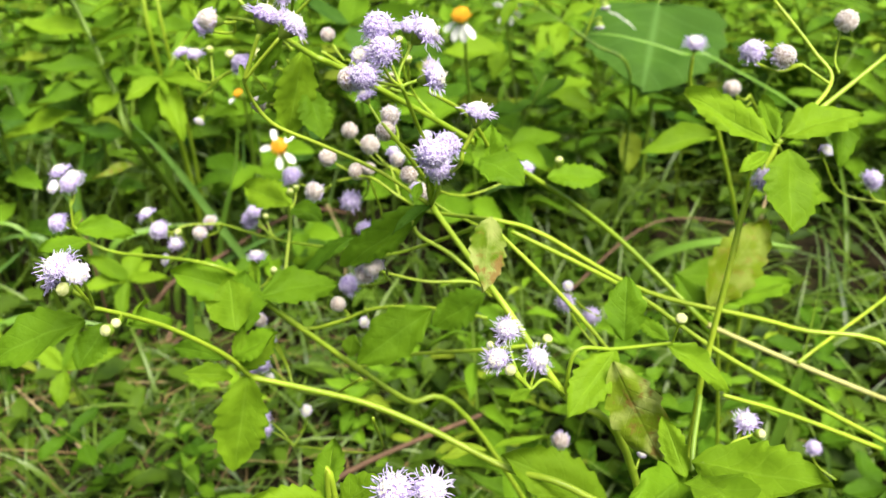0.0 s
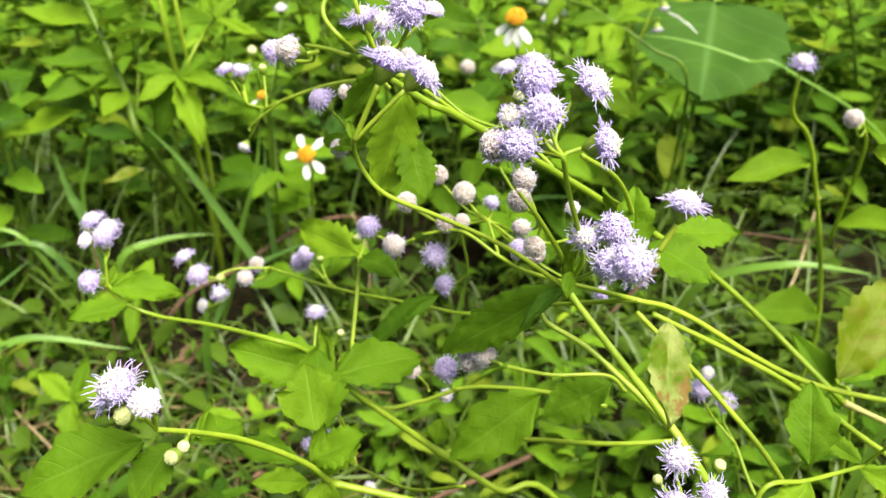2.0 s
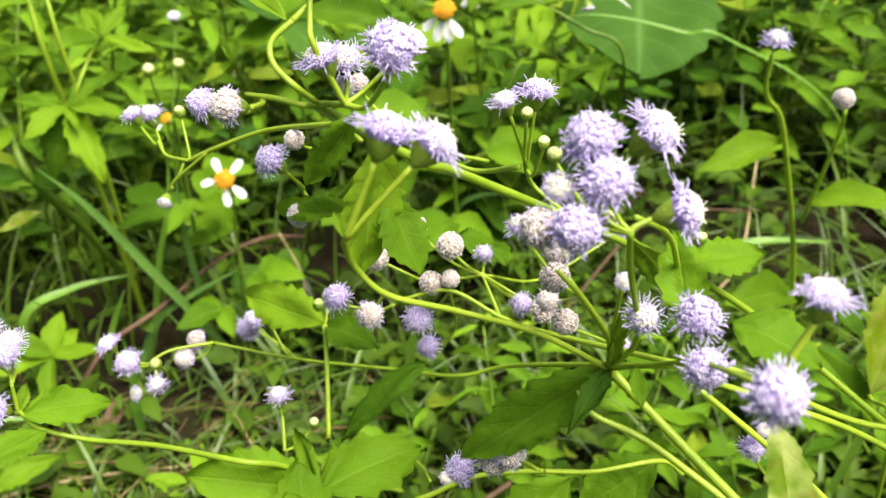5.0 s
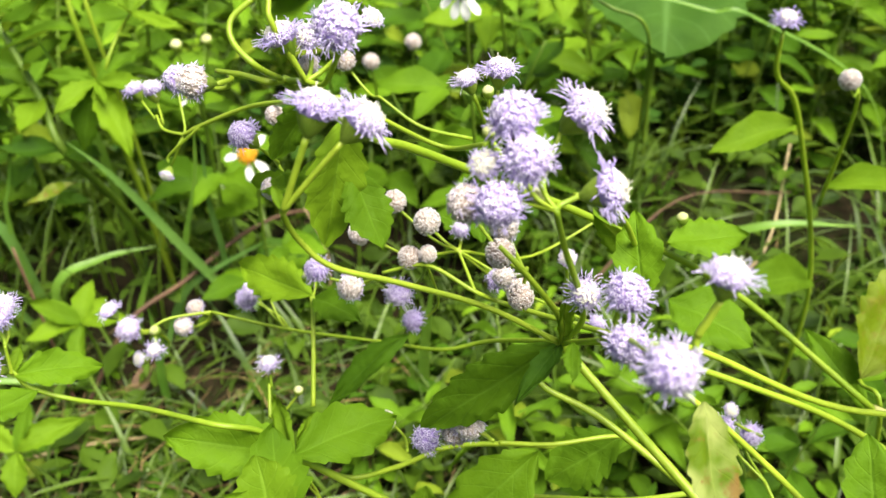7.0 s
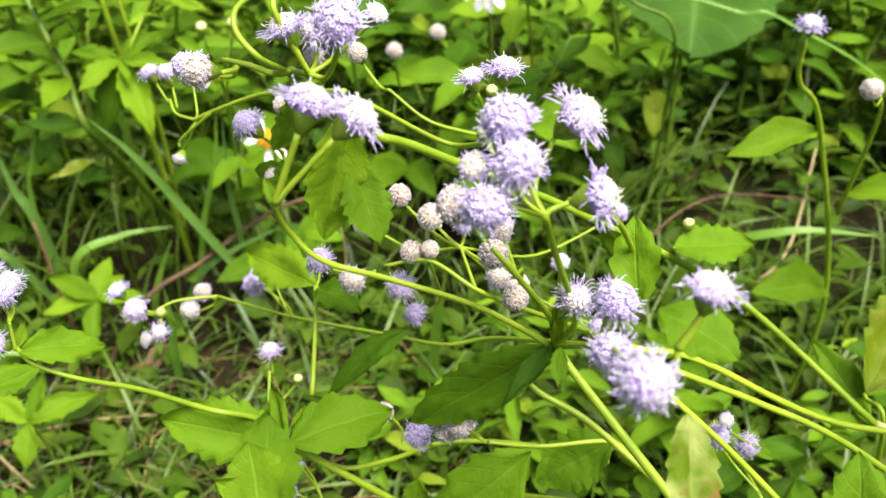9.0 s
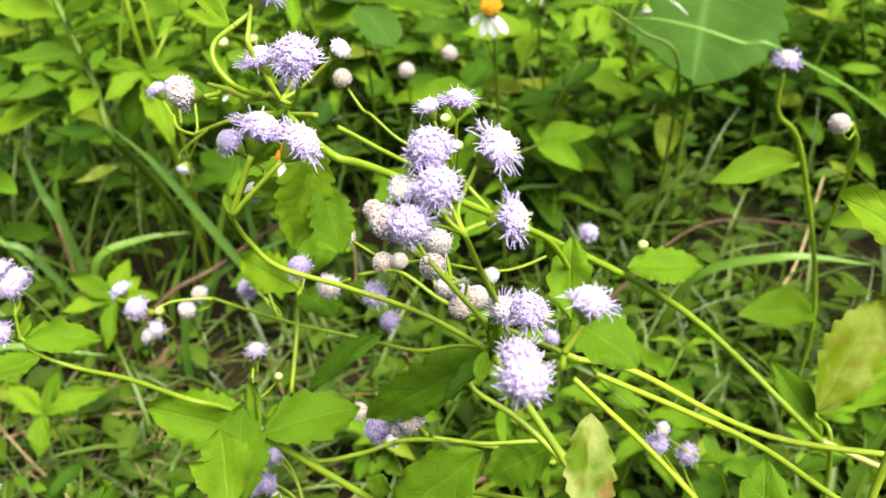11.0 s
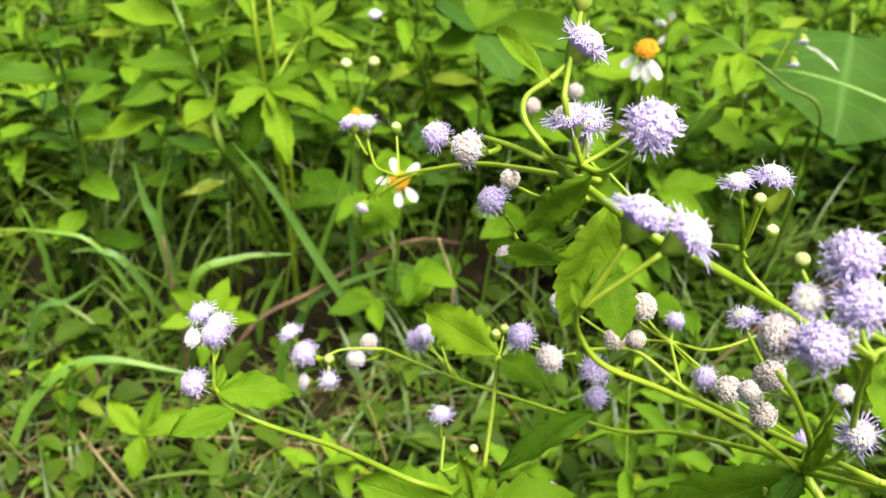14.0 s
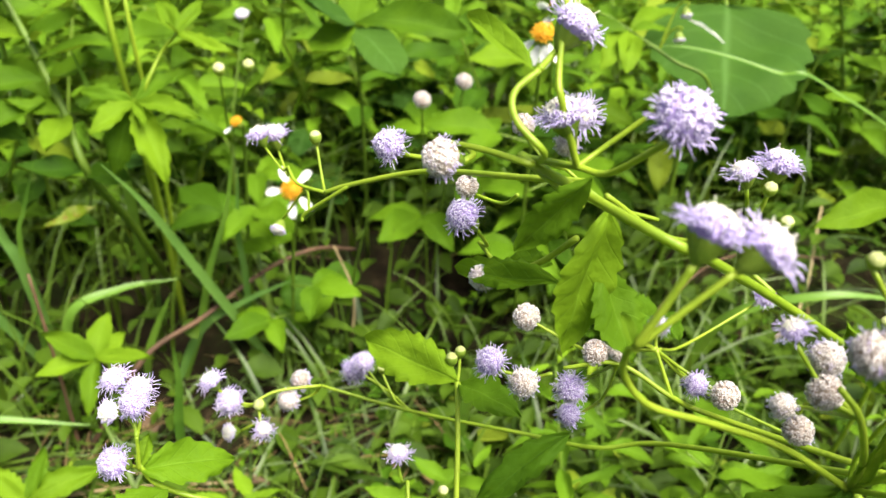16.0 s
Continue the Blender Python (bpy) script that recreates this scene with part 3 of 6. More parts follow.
# grass and litter, too fine to count
r = random.Random(5)
verts, faces = [], []
for i in range(6400):
    x, y = r.uniform(-0.62, 0.62), r.uniform(0.16, 1.25)
    if hollow(x, y) and i % 6 or x < -0.04 and y < 0.5 and i % 5 < 3:
        continue
    far = min(1.0, max(0.0, (y - 0.3) / 0.3))
    h = r.uniform(0.02, 0.055 + 0.075 * far)
    ribbon(verts, faces, (x, y, ground_height(x, y) - 0.003), r.uniform(0, 6.28), h, h * r.uniform(0.2, 1.3), r.uniform(0.0012, 0.0042), r, 5)
for i in range(1000):
    x, y = r.uniform(-0.44, -0.02) + 0.05 * r.random(), r.uniform(0.26, 0.52)
    h = r.uniform(0.012, 0.042)
    ribbon(verts, faces, (x, y, ground_height(x, y) - 0.003), r.uniform(0, 6.28), h, h * r.uniform(0.5, 2.2), r.uniform(0.0010, 0.0034), r, 5)
for i in range(700):
    x, y = r.uniform(-0.46, -0.10) + 0.05 * r.random(), r.uniform(0.52, 0.86)
    if hollow(x, y) and i % 4:
        continue
    h = r.uniform(0.05, 0.135)
    ribbon(verts, faces, (x, y, ground_height(x, y) - 0.003), r.uniform(0, 6.28), h, h * r.uniform(0.1, 0.9), r.uniform(0.0018, 0.0040), r)
grass = tagged(new("grass", mesh_of("grass", verts, faces, [GRASS_FIELD_SHADED])), "fine green grass among the weeds", "grass", kind="stuff")
verts, faces = [], []
for i in range(600):
    x, y = r.uniform(-0.45, 0.45), r.uniform(0.14, 0.75)
    if i % 4:
        x, y = r.uniform(-0.42, -0.02), r.uniform(0.24, 0.5)
    a, n = r.uniform(0, 6.28), r.uniform(0.012, 0.060)
    z = ground_height(x, y) + r.uniform(0.0, 0.016)
    d = Vector((math.cos(a), math.sin(a), r.uniform(-0.1, 0.25))) * n
    p = Vector((x, y, z))
    mid = p + d * 0.5 + Vector((r.uniform(-1, 1), r.uniform(-1, 1), r.uniform(0, 1))) * n * 0.15
    v, f = tube_data([p, mid, p + d], r.uniform(0.0002, 0.0007), 0.0002, 4, 0)
    faces += [tuple(k + len(verts) for k in q) for q in f]
    verts += v
litter = tagged(new("dry_litter", mesh_of("dry_litter", verts, faces, [STRAW_FIELD])), "scattered dry straw and dead grass stalks on soil", "litter", kind="stuff")


def small_leaf(verts, faces, p, a, n, w, rise, roll):
    """One little pointed leaf, folded along its middle, from p towards the heading a."""
    d = Vector((math.cos(a), math.sin(a), rise)) * n
    e = Vector((-math.sin(a), math.cos(a), roll)) * n * w * 0.5
    up = Vector((0, 0, 0.12 * n))
    sag = Vector((0, 0, -0.15 * n))
    k = len(verts)
    verts += [p, p + d * 0.22 + e * 0.75 + up, p + d * 0.45 + e + up, p + d * 0.75 + e * 0.6 + up + sag * 0.5, p + d + sag,
              p + d * 0.75 - e * 0.6 + up + sag * 0.5, p + d * 0.45 - e + up, p + d * 0.22 - e * 0.75 + up, p + d * 0.4, p + d * 0.72 + sag * 0.4]
    faces += [(k, k + 8, k + 2, k + 1), (k + 8, k + 9, k + 3, k + 2), (k + 9, k + 4, k + 3),
              (k, k + 7, k + 6, k + 8), (k + 8, k + 6, k + 5, k + 9), (k + 9, k + 5, k + 4)]


# small creeping leaves close to the soil
verts, faces = [], []
r = random.Random(9)
for i in range(8200):
    x, y = r.uniform(-0.46, 0.46), r.uniform(0.14, 0.90)
    if hollow(x, y) and i % 4 or x < -0.04 and y < 0.5 and i % 5 < 3:
        continue
    p = Vector((x, y, ground_height(x, y) + r.uniform(0.001, 0.022 + 0.03 * min(1, max(0, (y - 0.4) / 0.2)))))
    small_leaf(verts, faces, p, r.uniform(0, 6.28), r.uniform(0.009, 0.026), r.uniform(0.35, 0.65), r.uniform(-0.3, 0.5), r.uniform(-0.5, 0.5))
cover = tagged(new("ground_cover", mesh_of("ground_cover", verts, faces, [COVER_SHADED])), "creeping small green leaves covering the soil", "ground cover", kind="stuff")

# the weeds go on behind, too far to tell one from another
verts, faces = [], []
for i in range(2600):
    x, y = r.uniform(-0.95, 1.0), r.uniform(0.80, 1.75)
    if i >= 900:
        x, y = r.gauss(0.02, 0.95), r.gauss(1.0, 0.85)
        if -0.95 < x < 1.0 and 0.80 < y < 1.75 or -0.52 < x < 0.54 and -0.3 < y < 0.84:
            continue
    h, lx, ly = r.uniform(0.06, 0.19), r.uniform(-0.04, 0.04), r.uniform(-0.04, 0.04)
    for k in range(16):
        u = 0.25 + 0.75 * (k // 2) / 7
        p = Vector((x + lx * u, y + ly * u, ground_height(x, y) + h * u))
        small_leaf(verts, faces, p, 1.57 * (k // 2) + 3.14 * (k % 2) + r.uniform(-0.5, 0.5), r.uniform(0.022, 0.042), r.uniform(0.35, 0.6), r.uniform(-0.3, 0.6), r.uniform(-0.3, 0.3))
far_weeds = tagged(new("far_weeds", mesh_of("far_weeds", verts, faces, [FAR_LEAF])), "dense green leafy weeds further back", "weeds", kind="stuff")

# the meadow goes on all round
verts, faces = [], []
r = random.Random(8)
for i in range(15000):
    a, d = r.uniform(0, 6.28), 0.3 + 5.2 * r.random() ** 1.15
    x, y = d * math.cos(a), 0.3 + d * math.sin(a)
    if -0.75 < x < 0.9 and 0.12 < y < 1.5 or x * x + (y - 0.05) ** 2 < 0.02:
        continue
    h = r.uniform(0.05, 0.16)
    ribbon(verts, faces, (x, y, ground_height(x, y) - 0.003), r.uniform(0, 6.28), h, h * r.uniform(0.3, 1.2), r.uniform(0.006, 0.030), r, 4)
meadow = tagged(new("meadow", mesh_of("meadow", verts, faces, [GRASS_FIELD_SHADED])), "low green meadow of grass and weeds around", "meadow", kind="stuff")


# ---- the lilac flowering weeds in front ----

tall_weed = thing("flowering_weed", (0.0975, 0.1363, 0.0000), "lilac pompon flowering weed with arching green stems and toothed leaves", "wildflower", "lilac flowering weeds")
stem(tall_weed, [(0.0975, 0.1363, -0.0040), (0.0825, 0.1463, 0.0600), (0.0475, 0.1563, 0.2039), (0.0289, 0.1604, 0.2273), (0.0160, 0.1700, 0.2440), (0.0065, 0.1850, 0.2508), (-0.0030, 0.2000, 0.2575)], 0.00112, 0.00073, knots=(1.0,))
stem(tall_weed, [(-0.0030, 0.2000, 0.2575), (-0.0010, 0.1944, 0.2681), (-0.0065, 0.1871, 0.2866), (-0.0090, 0.1825, 0.2958)], 0.00056, 0.00045, STEM, "branch")
stem(tall_weed, [(-0.0030, 0.2000, 0.2575), (-0.0042, 0.1980, 0.2653), (-0.0109, 0.1939, 0.2779), (-0.0146, 0.1947, 0.2825)], 0.00063, 0.00042, STEM, "branch")
stem(tall_weed, [(-0.0030, 0.2000, 0.2575), (-0.0159, 0.1990, 0.2676), (-0.0294, 0.1961, 0.2760), (-0.0396, 0.1933, 0.2822), (-0.0439, 0.1928, 0.2876), (-0.0452, 0.1905, 0.2930), (-0.0450, 0.1890, 0.2950)], 0.00052, 0.00042, STEM, "branch", knots=(0.0, 1.0))
head(tall_weed, "bloom", (-0.0389, 0.19, 0.3093), 0.0080, (0.40, 0.25, 0.85), (-0.0450, 0.1890, 0.2950), r=0.00047, bow=0.05)
head(tall_weed, "bloom", (-0.0331, 0.189, 0.3076), 0.0078, (0.72, 0.10, 0.66), (-0.0450, 0.1890, 0.2950), r=0.00040, bow=0.1)
leaf(tall_weed, (-0.0450, 0.1890, 0.2950), (-0.0462, 0.1915, 0.2980), 0.0015, LEAF_BRIGHT, "smooth", 0)
head(tall_weed, "full", (-0.0170, 0.1800, 0.2990), 0.0076, (-0.16, -0.88, 0.44), (-0.0090, 0.1825, 0.2958), r=0.00033)
head(tall_weed, "full", (-0.0130, 0.1820, 0.3040), 0.0079, (0.10, -0.60, 0.79), (-0.0090, 0.1825, 0.2958), r=0.00033)
head(tall_weed, "full", (-0.0140, 0.1860, 0.3080), 0.0082, (-0.27, -0.05, 0.96), (-0.0090, 0.1825, 0.2958), r=0.00033)
head(tall_weed, "bloom", (-0.0040, 0.1900, 0.3060), 0.0085, (0.66, -0.21, 0.72), (-0.0090, 0.1825, 0.2958), r=0.00033)
head(tall_weed, "bloom", (-0.0020, 0.1830, 0.2980), 0.0078, (0.90, -0.28, 0.33), (-0.0090, 0.1825, 0.2958), r=0.00040)
head(tall_weed, "fade", (-0.0205, 0.1840, 0.2970), 0.0066, (-0.70, -0.65, 0.30), (-0.0090, 0.1825, 0.2958), r=0.00033)
head(tall_weed, "young", (-0.0180, 0.1850, 0.3020), 0.0057, (-0.27, -0.68, 0.68), (-0.0090, 0.1825, 0.2958), r=0.00033)
head(tall_weed, "brown", (-0.0140, 0.1980, 0.2790), 0.0057, (-0.07, -0.97, 0.24), (-0.0109, 0.1939, 0.2779), r=0.00033)
head(tall_weed, "fade", (-0.0130, 0.2010, 0.2820), 0.0057, (-0.17, -0.77, 0.62), (-0.0109, 0.1939, 0.2779), r=0.00033)
head(tall_weed, "bloom", (-0.0190, 0.2010, 0.2870), 0.0046, (-0.35, 0.01, 0.94), (-0.0109, 0.1939, 0.2779), r=0.00033)
head(tall_weed, "bud", (-0.0110, 0.1860, 0.2960), 0.0032, (0.16, -0.71, 0.69), (-0.0090, 0.1825, 0.2958), r=0.00033)
head(tall_weed, "bud", (-0.0160, 0.1950, 0.3015), 0.0027, (-0.14, -0.43, 0.89), (-0.0090, 0.1825, 0.2958), r=0.00033)
head(tall_weed, "brown", (-0.0090, 0.2070, 0.2630), 0.0055, (-0.27, -0.93, 0.23), (-0.0109, 0.1939, 0.2779), r=0.00033)
head(tall_weed, "fade", (-0.0120, 0.2080, 0.2670), 0.0047, (-0.37, -0.72, 0.59), (-0.0109, 0.1939, 0.2779), r=0.00033)
stem(tall_weed, [(-0.0030, 0.2000, 0.2575), (-0.0003, 0.1804, 0.2748)], 0.00049, 0.00042, STEM, "branch")
head(tall_weed, "bloom", (-0.0020, 0.1910, 0.2750), 0.0061, (-0.11, -0.78, 0.61), (-0.0030, 0.2000, 0.2575), r=0.00033)
head(tall_weed, "young", (-0.0040, 0.1950, 0.2790), 0.0040, (-0.16, -0.62, 0.77), (-0.0030, 0.2000, 0.2575), r=0.00033)
head(tall_weed, "full", (0.0010, 0.1800, 0.2830), 0.0074, (0.06, -0.54, 0.84), (-0.0003, 0.1804, 0.2748), r=0.00033)
head(tall_weed, "full", (-0.0010, 0.1720, 0.2810), 0.0068, (-0.16, -0.90, 0.40), (-0.0003, 0.1804, 0.2748), r=0.00033)
head(tall_weed, "full", (-0.0020, 0.1550, 0.2920), 0.0076, (-0.02, -0.90, 0.44), (-0.0003, 0.1804, 0.2748), r=0.00033)
stem(tall_weed, [(-0.0003, 0.1804, 0.2748), (0.0034, 0.1641, 0.2854), (0.0041, 0.1631, 0.2892)], 0.00049, 0.00042, STEM, "flower_stalk")
head(tall_weed, "bloom", (0.0070, 0.1640, 0.2970), 0.0066, (0.20, 0.12, 0.96), (0.0041, 0.1631, 0.2892), r=0.00047, bow=0.05)
leaf(tall_weed, (-0.0030, 0.2000, 0.2575), (-0.0287, 0.2019, 0.2384), 0.0103, LEAF, "toothed", 0, up=(0.1, -0.6, 1.0))
leaf(tall_weed, (0.0086, 0.1844, 0.2780), (0.0179, 0.1753, 0.2776), 0.0103, LEAF, "toothed", 1)
leaf(tall_weed, (0.0106, 0.1720, 0.2690), (0.0088, 0.1544, 0.2610), 0.0088, LEAF_SPOT, "toothed", 0, up=(0.1, -1.0, 0.35), label="toothed leaf with a pale worn half")
leaf(tall_weed, (-0.0030, 0.2000, 0.2575), (-0.0031, 0.1955, 0.2720), 0.0028, LEAF_BRIGHT, "toothed", 0)
leaf(tall_weed, (-0.0030, 0.2000, 0.2575), (-0.0110, 0.1889, 0.2603), 0.0041, LEAF_DEEP, "toothed", 2)
leaf(tall_weed, (-0.0054, 0.1837, 0.2719), (-0.0067, 0.1770, 0.2706), 0.0028, LEAF, "toothed", 0)
stem(tall_weed, [(0.0160, 0.1700, 0.2440), (0.0141, 0.1824, 0.2401), (0.0022, 0.1924, 0.2470), (-0.0062, 0.1974, 0.2501), (-0.0080, 0.2006, 0.2531)], 0.00077, 0.00049, STEM, "branch")
stem(tall_weed, [(0.0289, 0.1604, 0.2273), (0.0227, 0.1518, 0.2389), (0.0193, 0.1491, 0.2383)], 0.00042, 0.00035, STEM, "branch")
head(tall_weed, "bloom", (0.0150, 0.1650, 0.2430), 0.0070, (0.00, -0.47, 0.88), (0.0193, 0.1491, 0.2383), r=0.00033)
head(tall_weed, "bloom", (0.0120, 0.1540, 0.2430), 0.0065, (-0.20, -0.73, 0.65), (0.0193, 0.1491, 0.2383), r=0.00033)
head(tall_weed, "bloom", (0.0220, 0.1620, 0.2370), 0.0068, (0.30, -0.63, 0.71), (0.0193, 0.1491, 0.2383), r=0.00033)
head(tall_weed, "bud", (0.0150, 0.1540, 0.2400), 0.0035, (0.00, -0.91, 0.41), (0.0193, 0.1491, 0.2383), r=0.00030)
head(tall_weed, "bud", (0.0250, 0.1692, 0.2371), 0.0032, (0.21, -0.18, 0.96), (0.0193, 0.1491, 0.2383), r=0.00030)
head(tall_weed, "bud", (0.0110, 0.1620, 0.2407), 0.0024, (-0.43, -0.23, 0.87), (0.0193, 0.1491, 0.2383), r=0.00030)
leaf(tall_weed, (0.0193, 0.1491, 0.2383), (0.0144, 0.1479, 0.2361), 0.0028, LEAF_BRIGHT, "toothed", 0)
stem(tall_weed, [(0.0289, 0.1604, 0.2273), (0.0308, 0.1614, 0.2395), (0.0409, 0.1657, 0.2370), (0.0570, 0.1745, 0.2323)], 0.00056, 0.00042, STEM, "branch")
leaf(tall_weed, (0.0409, 0.1657, 0.2370), (0.0281, 0.1502, 0.2301), 0.0097, LEAF_BRIGHT, "toothed", 0)
leaf(tall_weed, (0.0393, 0.1602, 0.2375), (0.0494, 0.1441, 0.2196), 0.0131, LEAF_SPOT, "toothed", 2, up=(-0.2, -0.8, 0.6), label="mottled brown-edged toothed leaf")
leaf(tall_weed, (0.0444, 0.1723, 0.2343), (0.0451, 0.1803, 0.2484), 0.0103, LEAF, "toothed", 1, up=(-0.2, -1.0, 0.2))
leaf(tall_weed, (0.0553, 0.1737, 0.2329), (0.0738, 0.1690, 0.2227), 0.0083, LEAF_BRIGHT, "toothed", 1)
leaf(tall_weed, (0.0560, 0.1739, 0.2332), (0.0490, 0.1820, 0.2352), 0.0048, LEAF_BRIGHT, "toothed", 0)
leaf(tall_weed, (0.0520, 0.1358, 0.2253), (0.0485, 0.1461, 0.2331), 0.0062, LEAF_BRIGHT, "toothed", 3, up=(-0.4, -0.9, 0.3))
head(tall_weed, "full", (0.0360, 0.2130, 0.2190), 0.0061, (-0.10, -0.74, 0.66), (0.0468, 0.2100, 0.2037), r=0.00030)
head(tall_weed, "full", (0.0450, 0.2167, 0.2114), 0.0061, (0.10, -0.81, 0.58), (0.0468, 0.2100, 0.2037), r=0.00030)
head(tall_weed, "young", (0.0361, 0.2111, 0.2257), 0.0043, (0.00, -0.66, 0.75), (0.0468, 0.2151, 0.2125), r=0.00030)
stem(tall_weed, [(0.0468, 0.2100, 0.2037), (0.0509, 0.1993, 0.1952), (0.0585, 0.1843, 0.1892)], 0.00042, 0.00056, STEM, "branch")
head(tall_weed, "bud", (0.0560, 0.1680, 0.2440), 0.0035, (-0.10, -0.59, 0.80), (0.0570, 0.1745, 0.2323), r=0.00030)

low_weed = thing("flowering_weed", (0.0724, 0.1289, 0.0000), "low lilac flowering weed with broad toothed leaves", "wildflower", "lilac flowering weeds")
stem(low_weed, [(0.0724, 0.1289, -0.0040), (0.0578, 0.1324, 0.2093), (0.0547, 0.1404, 0.2232), (0.0595, 0.1563, 0.2307)], 0.00084, 0.00056, STEM_DARK)
leaf(low_weed, (0.0533, 0.1373, 0.2279), (0.0739, 0.1209, 0.2394), 0.0152, LEAF_BRIGHT, "toothed", 0)
leaf(low_weed, (0.0536, 0.1324, 0.2294), (0.0552, 0.1108, 0.2418), 0.0138, LEAF_BRIGHT, "toothed", 1)
leaf(low_weed, (0.0547, 0.1401, 0.2227), (0.0384, 0.1218, 0.2309), 0.0110, LEAF, "toothed", 1)
head(low_weed, "bloom", (0.0750, 0.1640, 0.2160), 0.0066, (0.00, -0.33, 0.94), (0.0640, 0.1423, 0.2264), r=0.00030)
stem(low_weed, [(0.0547, 0.1404, 0.2232), (0.0615, 0.1414, 0.2248), (0.0640, 0.1423, 0.2264)], 0.00049, 0.00035, STEM, "branch")
head(low_weed, "bud", (0.0732, 0.1519, 0.2230), 0.0030, (0.52, -0.61, 0.59), (0.0640, 0.1423, 0.2264), r=0.00030)
head(low_weed, "bud", (0.0655, 0.1428, 0.2273), 0.0032, (0.00, -0.74, 0.68), (0.0640, 0.1423, 0.2264), r=0.00030)
head(low_weed, "fade", (0.0340, 0.1890, 0.1870), 0.0059, (0.00, -0.81, 0.58), (0.0354, 0.1742, 0.1818), r=0.00030)
head(low_weed, "young", (0.0630, 0.2050, 0.1670), 0.0040, (0.00, -0.66, 0.75), (0.0565, 0.1807, 0.1730), r=0.00030)
head(low_weed, "full", (0.1070, 0.1878, 0.1853), 0.0052, (0.00, -0.66, 0.75), (0.1181, 0.1905, 0.1699), r=0.00030)
stem(low_weed, [(0.0354, 0.1742, 0.1818), (0.0516, 0.1791, 0.1701), (0.0652, 0.1695, 0.1737)], 0.00042, 0.00056, STEM, "branch")
leaf(low_weed, (0.0464, 0.1719, 0.1777), (0.0174, 0.1722, 0.1983), 0.0165, LEAF_BRIGHT, "toothed", 0)

leaning_weed = thing("flowering_weed", (0.3000, 0.2000, 0.0000), "long leaning stems of lilac flowering weed with hanging leaves", "wildflower", "lilac flowering weeds")
stem(leaning_weed, [(0.3000, 0.2000, -0.0040), (0.1849, 0.2301, 0.1532), (0.1475, 0.2245, 0.1724), (0.1159, 0.2309, 0.1835), (0.0880, 0.2370, 0.1940)], 0.00112, 0.00084, STEM_OLD, knots=(1.0,))
stem(leaning_weed, [(0.0880, 0.2370, 0.1940), (0.0532, 0.2558, 0.2220), (0.0128, 0.2423, 0.2552), (-0.0235, 0.2191, 0.2862), (-0.0330, 0.2142, 0.2930), (-0.0480, 0.2400, 0.2925)], 0.00091, 0.00077, knots=(1.0,))
stem(leaning_weed, [(-0.0480, 0.2400, 0.2925), (-0.0492, 0.2279, 0.2974), (-0.0548, 0.2339, 0.2967), (-0.0597, 0.2384, 0.2959)], 0.00063, 0.00049, STEM, "branch")
head(leaning_weed, "fade", (-0.0620, 0.2290, 0.2980), 0.0070, (-0.86, -0.38, 0.33), (-0.0577, 0.2372, 0.2960), r=0.00047)
head(leaning_weed, "full", (-0.0686, 0.2460, 0.2918), 0.0066, (-0.70, -0.34, 0.63), (-0.0578, 0.2381, 0.2955), r=0.00040)
stem(leaning_weed, [(-0.0480, 0.2400, 0.2925), (-0.0429, 0.2262, 0.2978)], 0.00063, 0.00056, STEM, "branch")
head(leaning_weed, "bloom", (-0.0460, 0.2260, 0.3060), 0.0076, (-0.38, 0.09, 0.92), (-0.0429, 0.2262, 0.2978), r=0.00040)
head(leaning_weed, "bloom", (-0.0420, 0.2311, 0.3037), 0.0066, (-0.05, -0.60, 0.79), (-0.0429, 0.2262, 0.2978), r=0.00040)
head(leaning_weed, "full", (-0.0360, 0.2090, 0.3130), 0.0091, (0.01, -0.54, 0.84), (-0.0429, 0.2262, 0.2978), r=0.00047)
head(leaning_weed, "young", (-0.0311, 0.2262, 0.3078), 0.0053, (0.49, -0.44, 0.75), (-0.0429, 0.2262, 0.2978), r=0.00040)
head(leaning_weed, "fade", (-0.0427, 0.2334, 0.2979), 0.0044, (-0.17, -0.77, 0.62), (-0.0429, 0.2262, 0.2978), r=0.00033)
stem(leaning_weed, [(-0.0429, 0.2262, 0.2978), (-0.0468, 0.2242, 0.3085), (-0.0471, 0.2266, 0.3122), (-0.0456, 0.2327, 0.3217)], 0.00056, 0.00042, STEM, "branch")
head(leaning_weed, "bud", (-0.0455, 0.2335, 0.3230), 0.0038, (-0.06, 0.24, 0.97), r=0.00030)
stem(leaning_weed, [(-0.0475, 0.2290, 0.2975), (-0.0497, 0.2202, 0.3033), (-0.0532, 0.2224, 0.3068), (-0.0533, 0.2247, 0.3097), (-0.0498, 0.2265, 0.3122)], 0.00056, 0.00049, STEM, "branch")
head(leaning_weed, "bloom", (-0.0447, 0.2299, 0.3173), 0.0082, (0.56, 0.10, 0.83), (-0.0498, 0.2265, 0.3122), r=0.00047, bow=0.05)
leaf(leaning_weed, (-0.0506, 0.2263, 0.3121), (-0.0587, 0.2344, 0.3178), 0.0034, LEAF_BRIGHT, "smooth", 0)
stem(leaning_weed, [(-0.0480, 0.2400, 0.2925), (-0.0406, 0.2280, 0.2901)], 0.00056, 0.00049, STEM, "branch")
leaf(leaning_weed, (-0.0372, 0.2262, 0.2905), (-0.0424, 0.2200, 0.2672), 0.0118, LEAF_BRIGHT, "toothed", 0, up=(0.30, -1.0, 0.35))
